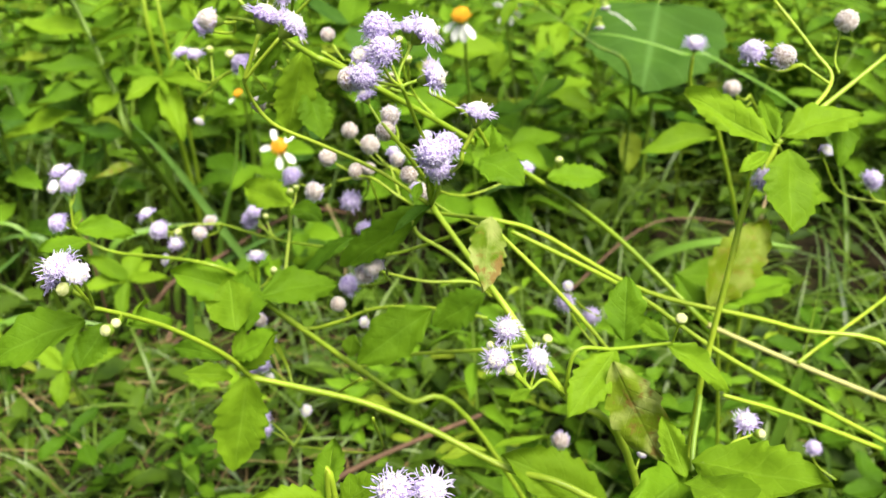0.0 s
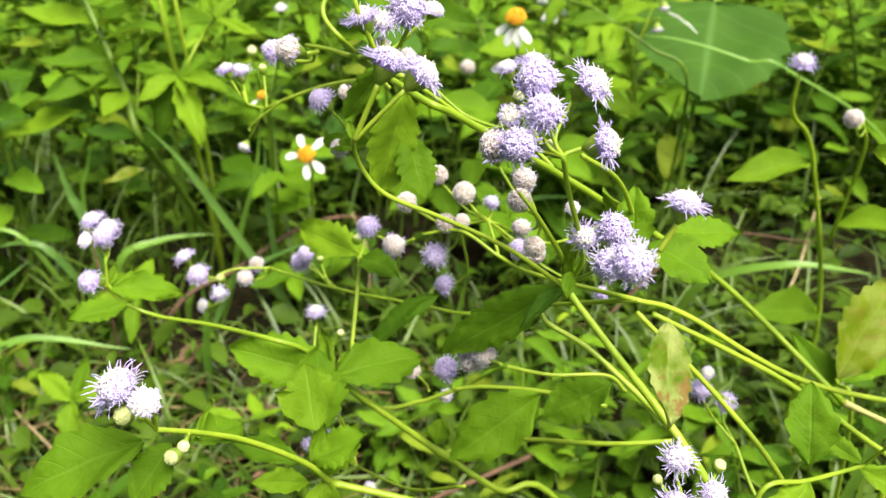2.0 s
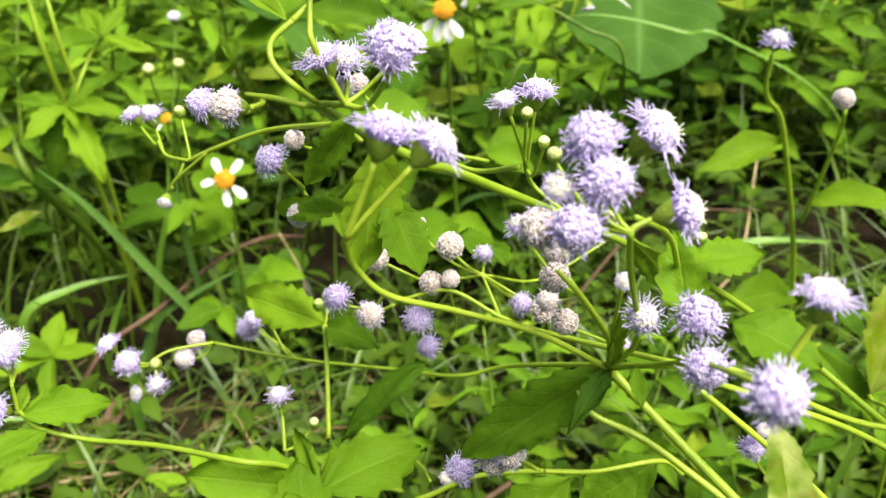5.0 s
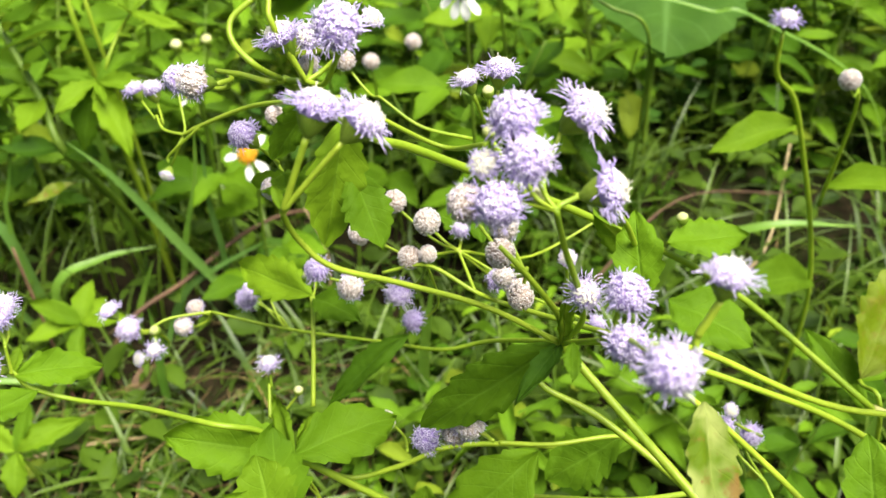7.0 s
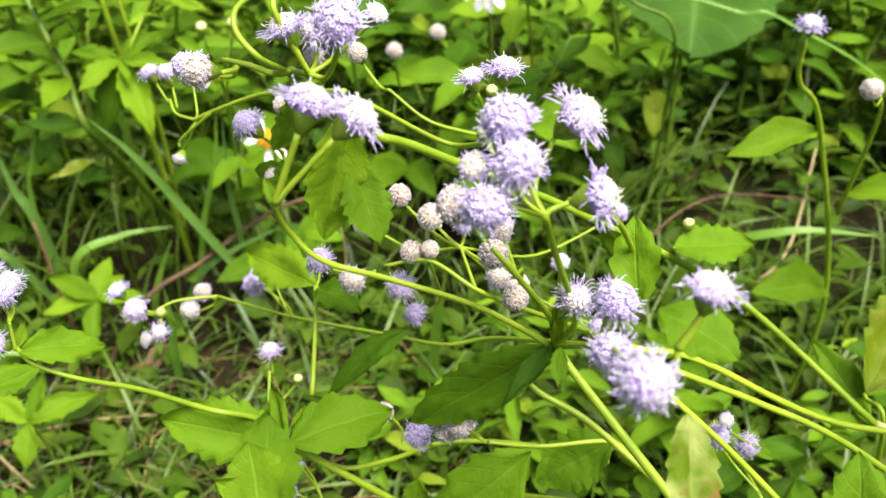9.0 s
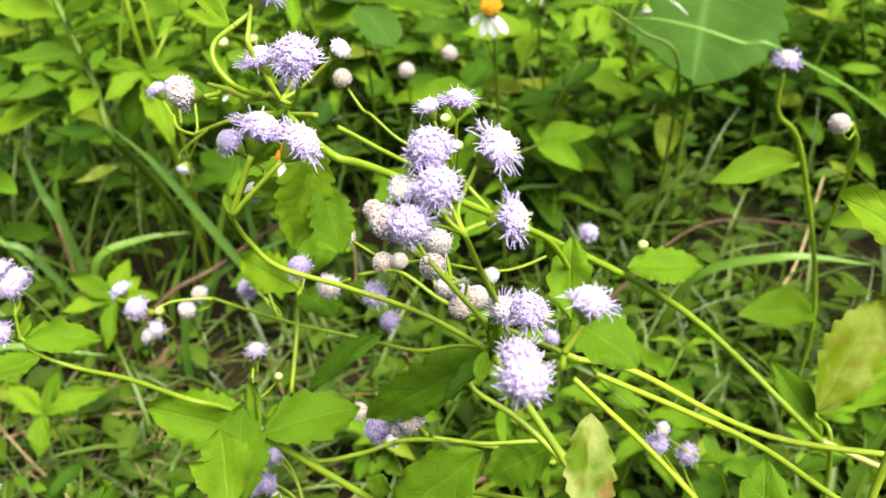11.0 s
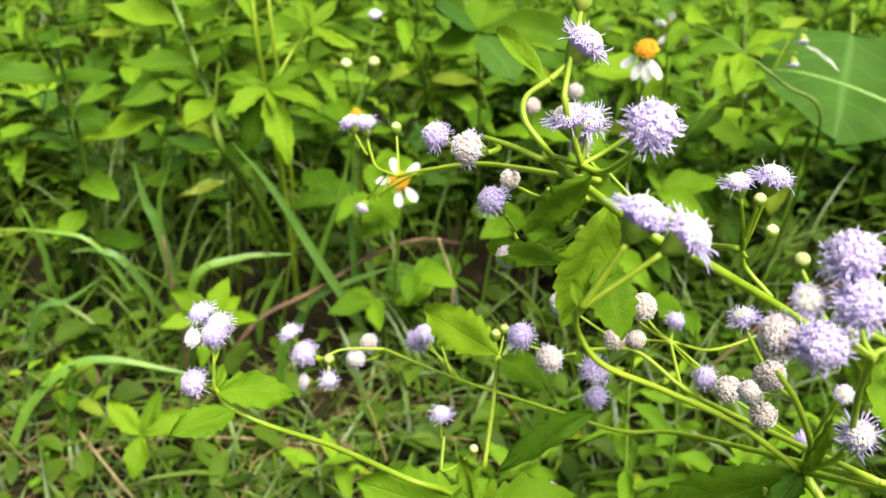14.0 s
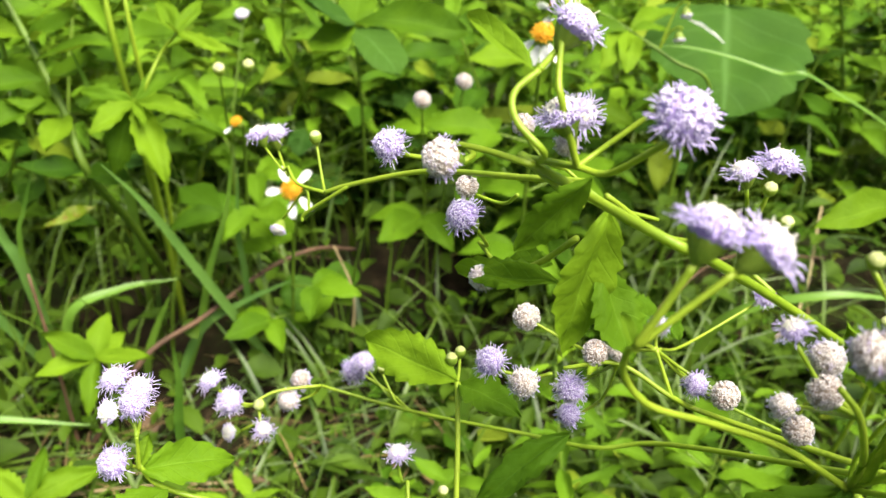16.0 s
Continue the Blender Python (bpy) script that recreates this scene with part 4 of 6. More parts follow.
leaf(leaning_weed, (-0.0368, 0.2260, 0.2800), (-0.0322, 0.2168, 0.2690), 0.0095, LEAF, "toothed", 0, up=(0.3, -1.0, 0.4))
leaf(leaning_weed, (-0.0411, 0.2238, 0.2972), (-0.0510, 0.2260, 0.2834), 0.0062, LEAF, "toothed", 0, up=(-0.1, -0.8, 0.6))
leaf(leaning_weed, (-0.0427, 0.2339, 0.2766), (-0.0511, 0.2431, 0.2705), 0.0062, LEAF, "toothed", 1)
leaf(leaning_weed, (-0.0429, 0.2264, 0.2772), (-0.0578, 0.2404, 0.2721), 0.0060, LEAF, "toothed", 0)
stem(leaning_weed, [(-0.0340, 0.2371, 0.2869), (-0.0192, 0.2438, 0.2745), (-0.0114, 0.2330, 0.2798)], 0.00049, 0.00056, STEM, "branch")
stem(leaning_weed, [(-0.0380, 0.2360, 0.2900), (-0.0450, 0.2461, 0.2855), (-0.0598, 0.2707, 0.2741), (-0.0746, 0.2842, 0.2640), (-0.0803, 0.2883, 0.2599)], 0.00063, 0.00049, STEM, "branch")
stem(leaning_weed, [(-0.0746, 0.2842, 0.2640), (-0.0845, 0.2881, 0.2550), (-0.0856, 0.2880, 0.2528)], 0.00042, 0.00035, STEM, "flower_stalk")
head(leaning_weed, "young", (-0.0930, 0.3110, 0.2370), 0.0057, (-0.32, -0.86, -0.40), (-0.0840, 0.2902, 0.2546), r=0.00030)
stem(leaning_weed, [(-0.0803, 0.2883, 0.2599), (-0.0865, 0.2945, 0.2589), (-0.0889, 0.2996, 0.2606)], 0.00042, 0.00035, STEM, "flower_stalk")
head(leaning_weed, "bloom", (-0.0930, 0.3160, 0.2610), 0.0078, (-0.22, 0.16, 0.96), (-0.0889, 0.2994, 0.2604), r=0.00030)
head(leaning_weed, "bloom", (-0.0960, 0.3108, 0.2635), 0.0066, (-0.37, 0.16, 0.91), (-0.0889, 0.2994, 0.2604), r=0.00030)
head(leaning_weed, "bud", (-0.0823, 0.2998, 0.2679), 0.0035, (-0.11, 0.10, 0.99), (-0.0803, 0.2883, 0.2599), r=0.00030)
stem(leaning_weed, [(-0.0410, 0.2272, 0.2851), (-0.0453, 0.2323, 0.2772), (-0.0498, 0.2379, 0.2720)], 0.00056, 0.00042, STEM, "branch")
head(leaning_weed, "full", (-0.0570, 0.2380, 0.2830), 0.0068, (-0.66, -0.05, 0.75), (-0.0527, 0.2452, 0.2733), r=0.00033)
stem(leaning_weed, [(-0.0498, 0.2379, 0.2720), (-0.0527, 0.2452, 0.2733)], 0.00042, 0.00035, STEM, "flower_stalk")
head(leaning_weed, "fade", (-0.0530, 0.2380, 0.2710), 0.0057, (-0.84, -0.44, 0.31), (-0.0481, 0.2378, 0.2722), r=0.00033)
head(leaning_weed, "pale", (-0.0532, 0.2594, 0.2766), 0.0049, (-0.56, -0.36, 0.74), (-0.0459, 0.2490, 0.2806), r=0.00033)
head(leaning_weed, "pale", (-0.0381, 0.2837, 0.2780), 0.0055, (-0.31, -0.22, 0.93), (-0.0307, 0.2737, 0.2728), r=0.00033)
stem(leaning_weed, [(-0.0307, 0.2737, 0.2728), (-0.0218, 0.2692, 0.2668), (-0.0098, 0.2712, 0.2616)], 0.00035, 0.00049, STEM, "branch")
stem(leaning_weed, [(-0.0024, 0.2336, 0.2689), (-0.0072, 0.2383, 0.2724), (-0.0096, 0.2360, 0.2776)], 0.00049, 0.00042, STEM, "branch")
head(leaning_weed, "bloom", (-0.0150, 0.2310, 0.2940), 0.0057, (-0.34, 0.09, 0.94), (-0.0096, 0.2360, 0.2776), r=0.00033)
head(leaning_weed, "bloom", (-0.0090, 0.2320, 0.2950), 0.0072, (0.10, 0.04, 0.99), (-0.0096, 0.2360, 0.2776), r=0.00033)
head(leaning_weed, "bud", (-0.0117, 0.2281, 0.2927), 0.0027, (-0.03, -0.30, 0.95), (-0.0096, 0.2360, 0.2776), r=0.00033)
head(leaning_weed, "bud", (-0.0093, 0.2251, 0.2884), 0.0027, (-0.02, -0.15, 0.99), (-0.0096, 0.2360, 0.2776), r=0.00033)
leaf(leaning_weed, (0.0331, 0.2498, 0.2419), (0.0530, 0.2500, 0.2432), 0.0117, LEAF, "toothed", 0)
leaf(leaning_weed, (0.0206, 0.2267, 0.2512), (0.0083, 0.2262, 0.2663), 0.0069, LEAF_BRIGHT, "toothed", 0, up=(-0.6, -0.9, 0.3))
head(leaning_weed, "bud", (0.0371, 0.2528, 0.2464), 0.0035, (-0.22, -0.16, 0.96), (0.0331, 0.2498, 0.2419), r=0.00030)
leaf(leaning_weed, (0.0121, 0.2038, 0.2623), (0.0117, 0.2131, 0.2755), 0.0090, LEAF, "toothed", 1, up=(-0.3, -1.0, 0.2))
stem(leaning_weed, [(0.0155, 0.2157, 0.2609), (0.0069, 0.2050, 0.2796), (-0.0033, 0.1953, 0.2901)], 0.00056, 0.00049, STEM, "branch")

slender_weed = thing("flowering_weed", (0.2800, 0.3000, 0.0000), "slender weed with bunches of fading pale pompon heads", "wildflower", "lilac flowering weeds")
stem(slender_weed, [(0.2800, 0.3000, -0.0040), (0.1564, 0.2211, 0.1830), (0.1065, 0.2175, 0.2067), (0.0597, 0.2102, 0.2241), (0.0276, 0.2099, 0.2435), (0.0147, 0.2074, 0.2493)], 0.00084, 0.00063)
stem(slender_weed, [(0.0186, 0.2059, 0.2466), (0.0385, 0.2056, 0.2361), (0.0572, 0.2059, 0.2246), (0.0842, 0.2003, 0.2069), (0.1385, 0.1947, 0.1772)], 0.00063, 0.00077, STEM, "branch")
stem(slender_weed, [(0.0126, 0.1979, 0.2527), (0.0307, 0.1916, 0.2358), (0.0459, 0.1842, 0.2191), (0.0620, 0.1797, 0.1913)], 0.00056, 0.00070, STEM, "branch")
stem(slender_weed, [(0.0777, 0.1876, 0.2049), (0.0985, 0.1887, 0.1968), (0.1266, 0.1876, 0.1850)], 0.00063, 0.00077, STEM, "branch")
stem(slender_weed, [(0.0147, 0.2074, 0.2493), (-0.0044, 0.2390, 0.2355), (-0.0133, 0.2398, 0.2401), (-0.0233, 0.2451, 0.2445), (-0.0334, 0.2474, 0.2419)], 0.00063, 0.00042, STEM, "branch")
head(slender_weed, "full", (-0.0480, 0.2490, 0.2430), 0.0072, (-0.56, -0.22, 0.79), (-0.0356, 0.2477, 0.2403), r=0.00033)
head(slender_weed, "fade", (-0.0410, 0.2480, 0.2380), 0.0072, (-0.25, -0.76, 0.60), (-0.0356, 0.2477, 0.2403), r=0.00033)
head(slender_weed, "pale", (-0.0270, 0.2480, 0.2450), 0.0061, (-0.36, -0.65, 0.66), (-0.0233, 0.2451, 0.2445), r=0.00033)
head(slender_weed, "full", (-0.0300, 0.2510, 0.2330), 0.0076, (-0.27, -0.75, 0.60), (-0.0233, 0.2451, 0.2445), r=0.00033)
head(slender_weed, "full", (-0.0270, 0.2580, 0.2190), 0.0065, (-0.47, -0.52, 0.72), (-0.0233, 0.2451, 0.2445), r=0.00033)
head(slender_weed, "pale", (-0.0380, 0.2630, 0.2430), 0.0066, (-0.47, -0.52, 0.72), (-0.0233, 0.2451, 0.2445), r=0.00033)
stem(slender_weed, [(-0.0133, 0.2398, 0.2401), (-0.0162, 0.2447, 0.2480)], 0.00042, 0.00035, STEM, "branch")
head(slender_weed, "pale", (-0.0293, 0.2547, 0.2559), 0.0059, (-0.25, -0.41, 0.88), (-0.0162, 0.2447, 0.2480), r=0.00033)
head(slender_weed, "pale", (-0.0226, 0.2485, 0.2538), 0.0068, (-0.16, -0.62, 0.77), (-0.0162, 0.2447, 0.2480), r=0.00033)
head(slender_weed, "full", (-0.0155, 0.2471, 0.2520), 0.0044, (-0.16, -0.62, 0.77), (-0.0162, 0.2447, 0.2480), r=0.00033)
head(slender_weed, "pale", (-0.0230, 0.2464, 0.2466), 0.0047, (-0.06, -0.79, 0.61), (-0.0162, 0.2447, 0.2480), r=0.00033)
head(slender_weed, "brown", (-0.0047, 0.2358, 0.2436), 0.0066, (-0.06, -0.84, 0.53), (-0.0162, 0.2447, 0.2480), r=0.00033)
head(slender_weed, "full", (-0.0083, 0.2408, 0.2421), 0.0057, (-0.38, -0.55, 0.75), (-0.0162, 0.2447, 0.2480), r=0.00033)
head(slender_weed, "full", (0.0304, 0.2886, 0.2274), 0.0062, (0.05, -0.56, 0.83), (-0.0162, 0.2447, 0.2480), r=0.00033)
head(slender_weed, "full", (0.0132, 0.2343, 0.2326), 0.0043, (-0.06, -0.71, 0.70), (-0.0162, 0.2447, 0.2480), r=0.00033)
leaf(slender_weed, (-0.0104, 0.2569, 0.2449), (-0.0201, 0.2523, 0.2542), 0.0083, LEAF, "toothed", 0)
leaf(slender_weed, (-0.0114, 0.2585, 0.2471), (-0.0104, 0.2481, 0.2498), 0.0055, LEAF, "toothed", 1)
stem(slender_weed, [(0.0147, 0.2074, 0.2493), (-0.0066, 0.2491, 0.2174), (-0.0200, 0.2565, 0.2097), (-0.0355, 0.2648, 0.2071), (-0.0610, 0.2776, 0.2037), (-0.0830, 0.2856, 0.2060)], 0.00063, 0.00042, STEM, "branch")
stem(slender_weed, [(-0.0830, 0.2856, 0.2060), (-0.0932, 0.2831, 0.2070), (-0.0980, 0.2806, 0.2066)], 0.00042, 0.00035, STEM, "flower_stalk")
head(slender_weed, "full", (-0.1050, 0.2810, 0.2060), 0.0078, (-0.24, -0.53, 0.81), (-0.0980, 0.2801, 0.2058), r=0.00033)
head(slender_weed, "bloom", (-0.1090, 0.2820, 0.2120), 0.0066, (-0.43, -0.02, 0.90), (-0.0980, 0.2801, 0.2058), r=0.00033)
head(slender_weed, "young", (-0.1070, 0.2880, 0.1890), 0.0063, (-0.69, -0.54, 0.49), (-0.0980, 0.2801, 0.2058), r=0.00033)
head(slender_weed, "bloom", (-0.0962, 0.2708, 0.2060), 0.0053, (0.16, -0.63, 0.76), (-0.0980, 0.2801, 0.2058), r=0.00033)
head(slender_weed, "bud", (-0.0977, 0.2799, 0.2054), 0.0038, (-0.26, -0.49, 0.83), (-0.0980, 0.2801, 0.2058), r=0.00033)
head(slender_weed, "fade", (-0.0880, 0.2890, 0.2050), 0.0063, (-0.53, -0.29, 0.79), (-0.0830, 0.2856, 0.2060), r=0.00033)
head(slender_weed, "fade", (-0.0910, 0.2840, 0.2030), 0.0066, (-0.63, -0.52, 0.58), (-0.0830, 0.2856, 0.2060), r=0.00033)
head(slender_weed, "full", (-0.0745, 0.2950, 0.2025), 0.0076, (-0.27, -0.68, 0.68), (-0.0610, 0.2776, 0.2037), r=0.00033)
head(slender_weed, "full", (-0.0720, 0.2921, 0.2076), 0.0066, (-0.24, -0.27, 0.93), (-0.0610, 0.2776, 0.2037), r=0.00033)
head(slender_weed, "bud", (-0.0673, 0.2911, 0.2061), 0.0030, (-0.02, -0.15, 0.99), (-0.0610, 0.2776, 0.2037), r=0.00030)
stem(slender_weed, [(-0.0533, 0.2452, 0.2048), (-0.0523, 0.2550, 0.2151), (-0.0517, 0.2642, 0.2244)], 0.00063, 0.00056, STEM, "branch", knots=(1.0,))
leaf(slender_weed, (-0.0517, 0.2642, 0.2244), (-0.0723, 0.2817, 0.2250), 0.0124, LEAF_BRIGHT, "toothed", 0, up=(-0.1, -0.5, 0.9))
leaf(slender_weed, (-0.0517, 0.2642, 0.2244), (-0.0412, 0.2513, 0.2287), 0.0090, LEAF, "toothed", 1, up=(0.1, -0.6, 0.9))
head(slender_weed, "bud", (-0.0527, 0.2685, 0.2275), 0.0034, (-0.00, 0.14, 0.99), (-0.0517, 0.2642, 0.2244), r=0.00030)
head(slender_weed, "bud", (-0.0507, 0.2693, 0.2289), 0.0030, (-0.00, 0.14, 0.99), (-0.0517, 0.2642, 0.2244), r=0.00030)
stem(slender_weed, [(-0.0637, 0.2430, 0.2045), (-0.0637, 0.2495, 0.2094)], 0.00049, 0.00042, STEM, "flower_stalk")
head(slender_weed, "bloom", (-0.0650, 0.2600, 0.2070), 0.0065, (-0.01, 0.03, 1.00), (-0.0637, 0.2495, 0.2094), r=0.00030)
head(slender_weed, "bud", (-0.0563, 0.2460, 0.2097), 0.0030, (0.19, -0.16, 0.97), (-0.0637, 0.2430, 0.2045), r=0.00030)
leaf(slender_weed, (-0.0285, 0.2512, 0.2198), (-0.0516, 0.2413, 0.2118), 0.0083, LEAF_DEEP, "toothed", 2)

sprawling_weed = thing("flowering_weed", (0.1000, 0.2000, 0.0000), "sprawling lilac flowering weed with pale green stems", "wildflower", "lilac flowering weeds")
stem(sprawling_weed, [(0.1000, 0.2000, -0.0040), (0.0144, 0.2226, 0.1563), (-0.0117, 0.2187, 0.1772), (-0.0273, 0.2190, 0.1902), (-0.0420, 0.2186, 0.2042), (-0.0540, 0.2181, 0.2160)], 0.00098, 0.00084, knots=(0.6, 1.0))
stem(sprawling_weed, [(0.0133, 0.1987, 0.2302), (0.0084, 0.1985, 0.2349), (-0.0043, 0.1968, 0.2363), (-0.0145, 0.1951, 0.2399)], 0.00049, 0.00042, STEM, "branch")
head(sprawling_weed, "fade", (-0.0190, 0.2020, 0.2380), 0.0068, (0.15, -0.78, 0.61), (-0.0156, 0.1954, 0.2402), r=0.00033)
head(sprawling_weed, "fade", (-0.0215, 0.2045, 0.2340), 0.0066, (-0.16, -0.83, 0.53), (-0.0156, 0.1954, 0.2402), r=0.00033)
head(sprawling_weed, "full", (-0.0270, 0.2100, 0.2270), 0.0070, (-0.58, -0.62, 0.53), (-0.0156, 0.1954, 0.2402), r=0.00033)
stem(sprawling_weed, [(-0.0026, 0.2174, 0.2138), (-0.0162, 0.2221, 0.2112), (-0.0247, 0.2234, 0.2090)], 0.00049, 0.00042, STEM, "branch")
stem(sprawling_weed, [(-0.0273, 0.2190, 0.1902), (-0.0122, 0.2223, 0.1925), (0.0131, 0.2065, 0.2065), (0.0280, 0.2030, 0.2110)], 0.00063, 0.00063, STEM, "branch")
stem(sprawling_weed, [(-0.0557, 0.2188, 0.2172), (-0.0451, 0.2236, 0.2025), (-0.0333, 0.2241, 0.2040), (-0.0204, 0.2228, 0.2102), (-0.0026, 0.2174, 0.2138), (0.0131, 0.2114, 0.2144)], 0.00063, 0.00056, STEM, "branch")
head(sprawling_weed, "young", (-0.0260, 0.2370, 0.1950), 0.0051, (-0.16, -0.71, 0.69), (-0.0250, 0.2304, 0.2051), r=0.00030)
head(sprawling_weed, "pale", (-0.0360, 0.2480, 0.1950), 0.0059, (-0.26, -0.61, 0.75), (-0.0310, 0.2294, 0.2031), r=0.00030)
leaf(sprawling_weed, (-0.0547, 0.2165, 0.2192), (-0.0801, 0.2168, 0.2278), 0.0138, LEAF, "toothed", 0, up=(-0.1, -0.6, 0.8))
leaf(sprawling_weed, (-0.0547, 0.2165, 0.2192), (-0.0320, 0.2259, 0.2203), 0.0138, LEAF, "toothed", 1, up=(0.1, -0.5, 0.9))
leaf(sprawling_weed, (-0.0560, 0.1941, 0.2208), (-0.0589, 0.2191, 0.2232), 0.0138, LEAF, "toothed", 3, up=(0.2, -0.9, 0.5))
leaf(sprawling_weed, (-0.0553, 0.1984, 0.2183), (-0.0653, 0.1991, 0.2286), 0.0069, LEAF_BRIGHT, "toothed", 0)
leaf(sprawling_weed, (-0.0573, 0.1908, 0.2155), (-0.0452, 0.1903, 0.2248), 0.0097, LEAF, "toothed", 0)
leaf(sprawling_weed, (-0.0547, 0.2165, 0.2192), (-0.0600, 0.2311, 0.2235), 0.0055, LEAF_BRIGHT, "toothed", 0, up=(0, -1, 0.2))
leaf(sprawling_weed, (-0.0556, 0.2174, 0.2167), (-0.0509, 0.2318, 0.2156), 0.0041, LEAF_BRIGHT, "toothed", 0, up=(0, -1, 0.2))
leaf(sprawling_weed, (-0.0034, 0.2132, 0.2165), (-0.0255, 0.2015, 0.2059), 0.0152, LEAF, "toothed", 1, up=(-0.3, -0.8, 0.5))
leaf(sprawling_weed, (0.0121, 0.2067, 0.2258), (-0.0035, 0.2066, 0.2153), 0.0124, LEAF, "toothed", 0)
leaf(sprawling_weed, (-0.0276, 0.2179, 0.2038), (-0.0290, 0.2142, 0.1977), 0.0062, LEAF_BRIGHT, "toothed", 1)
head(sprawling_weed, "full", (-0.0596, 0.2400, 0.1861), 0.0057, (-0.10, -0.74, 0.66), (-0.0522, 0.2380, 0.1656), r=0.00030)
head(sprawling_weed, "full", (-0.0625, 0.2400, 0.1753), 0.0066, (-0.10, -0.74, 0.66), (-0.0522, 0.2380, 0.1656), r=0.00030)
head(sprawling_weed, "full", (-0.0667, 0.2400, 0.1728), 0.0047, (-0.10, -0.74, 0.66), (-0.0522, 0.2380, 0.1656), r=0.00030)
head(sprawling_weed, "young", (-0.0605, 0.2400, 0.1696), 0.0043, (-0.10, -0.74, 0.66), (-0.0522, 0.2380, 0.1656), r=0.00030)
head(sprawling_weed, "fade", (-0.0616, 0.2400, 0.1938), 0.0057, (-0.10, -0.74, 0.66), (-0.0522, 0.2380, 0.1656), r=0.00030)
head(sprawling_weed, "young", (-0.0489, 0.2400, 0.1545), 0.0059, (-0.10, -0.74, 0.66), (-0.0545, 0.2380, 0.1393), r=0.00030)
head(sprawling_weed, "full", (-0.0650, 0.2400, 0.1511), 0.0062, (-0.10, -0.74, 0.66), (-0.0545, 0.2380, 0.1393), r=0.00030)
head(sprawling_weed, "full", (-0.0646, 0.2400, 0.1457), 0.0057, (-0.10, -0.74, 0.66), (-0.0545, 0.2380, 0.1393), r=0.00030)
stem(sprawling_weed, [(-0.0226, 0.1899, 0.2089), (-0.0358, 0.2100, 0.1864), (-0.0522, 0.2380, 0.1656)], 0.00042, 0.00035, STEM, "branch")
stem(sprawling_weed, [(-0.0190, 0.1806, 0.2028), (-0.0218, 0.2100, 0.1629), (-0.0545, 0.2380, 0.1393)], 0.00042, 0.00035, STEM, "branch")
stem(sprawling_weed, [(-0.0540, 0.2181, 0.2160), (-0.0607, 0.2180, 0.2250), (-0.0694, 0.2158, 0.2306), (-0.0868, 0.2275, 0.2259), (-0.1029, 0.2347, 0.2233), (-0.1116, 0.2352, 0.2276), (-0.1145, 0.2359, 0.2323)], 0.00070, 0.00049, STEM, "branch")
stem(sprawling_weed, [(-0.1145, 0.2355, 0.2317), (-0.1141, 0.2364, 0.2389)], 0.00042, 0.00035, STEM, "flower_stalk")
head(sprawling_weed, "bloom", (-0.1135, 0.2409, 0.2463), 0.0062, (0.28, -0.30, 0.91), (-0.1141, 0.2364, 0.2389), r=0.00033)
head(sprawling_weed, "bloom", (-0.1177, 0.2420, 0.2478), 0.0062, (-0.33, -0.12, 0.94), (-0.1141, 0.2364, 0.2389), r=0.00033)
head(sprawling_weed, "young", (-0.1179, 0.2367, 0.2449), 0.0057, (-0.45, -0.62, 0.64), (-0.1141, 0.2364, 0.2389), r=0.00033)
head(sprawling_weed, "full", (-0.1141, 0.2380, 0.2453), 0.0062, (-0.05, -0.63, 0.77), (-0.1141, 0.2364, 0.2389), r=0.00033)
head(sprawling_weed, "full", (-0.1190, 0.2360, 0.2330), 0.0070, (-0.65, -0.40, 0.64), (-0.1145, 0.2355, 0.2317), r=0.00033)
leaf(sprawling_weed, (-0.1145, 0.2355, 0.2317), (-0.0972, 0.2413, 0.2286), 0.0090, LEAF, "toothed", 1, up=(0.1, -0.6, 0.9))
leaf(sprawling_weed, (-0.1095, 0.2332, 0.2282), (-0.1192, 0.2210, 0.2327), 0.0076, LEAF, "toothed", 0)
leaf(sprawling_weed, (-0.1145, 0.2355, 0.2317), (-0.1131, 0.2404, 0.2359), 0.0034, LEAF_BRIGHT, "toothed", 0)

front_weed = thing("flowering_weed", (0.1293, 0.1560, 0.0000), "lilac flowering weed with a whorl of pale toothed leaves", "wildflower", "lilac flowering weeds")
stem(front_weed, [(0.1293, 0.1560, -0.0040), (0.0950, 0.1600, 0.1450), (0.0384, 0.1660, 0.1882), (0.0178, 0.1740, 0.1905), (-0.0037, 0.1810, 0.1984), (-0.0209, 0.1860, 0.2032), (-0.0383, 0.1890, 0.2061), (-0.0534, 0.1910, 0.2085)], 0.00105, 0.00082, knots=(1.0,))
stem(front_weed, [(-0.0534, 0.1910, 0.2085), (-0.0580, 0.1860, 0.2197), (-0.0672, 0.1780, 0.2336), (-0.0735, 0.1710, 0.2424), (-0.0796, 0.1640, 0.2499)], 0.00075, 0.00052, STEM, "branch")
head(front_weed, "bloom", (-0.0829, 0.1600, 0.2631), 0.0088, (-0.26, -0.25, 0.92), (-0.0796, 0.1640, 0.2499), r=0.00040)
head(front_weed, "bloom", (-0.0862, 0.1640, 0.2578), 0.0070, (-0.60, -0.10, 0.75), (-0.0796, 0.1640, 0.2499), r=0.00040)
head(front_weed, "young", (-0.0763, 0.1540, 0.2652), 0.0070, (0.20, -0.65, 0.72), (-0.0796, 0.1640, 0.2499), r=0.00040)
head(front_weed, "bud", (-0.0820, 0.1580, 0.2586), 0.0042, (-0.10, -0.75, 0.62), (-0.0796, 0.1640, 0.2499), r=0.00030)
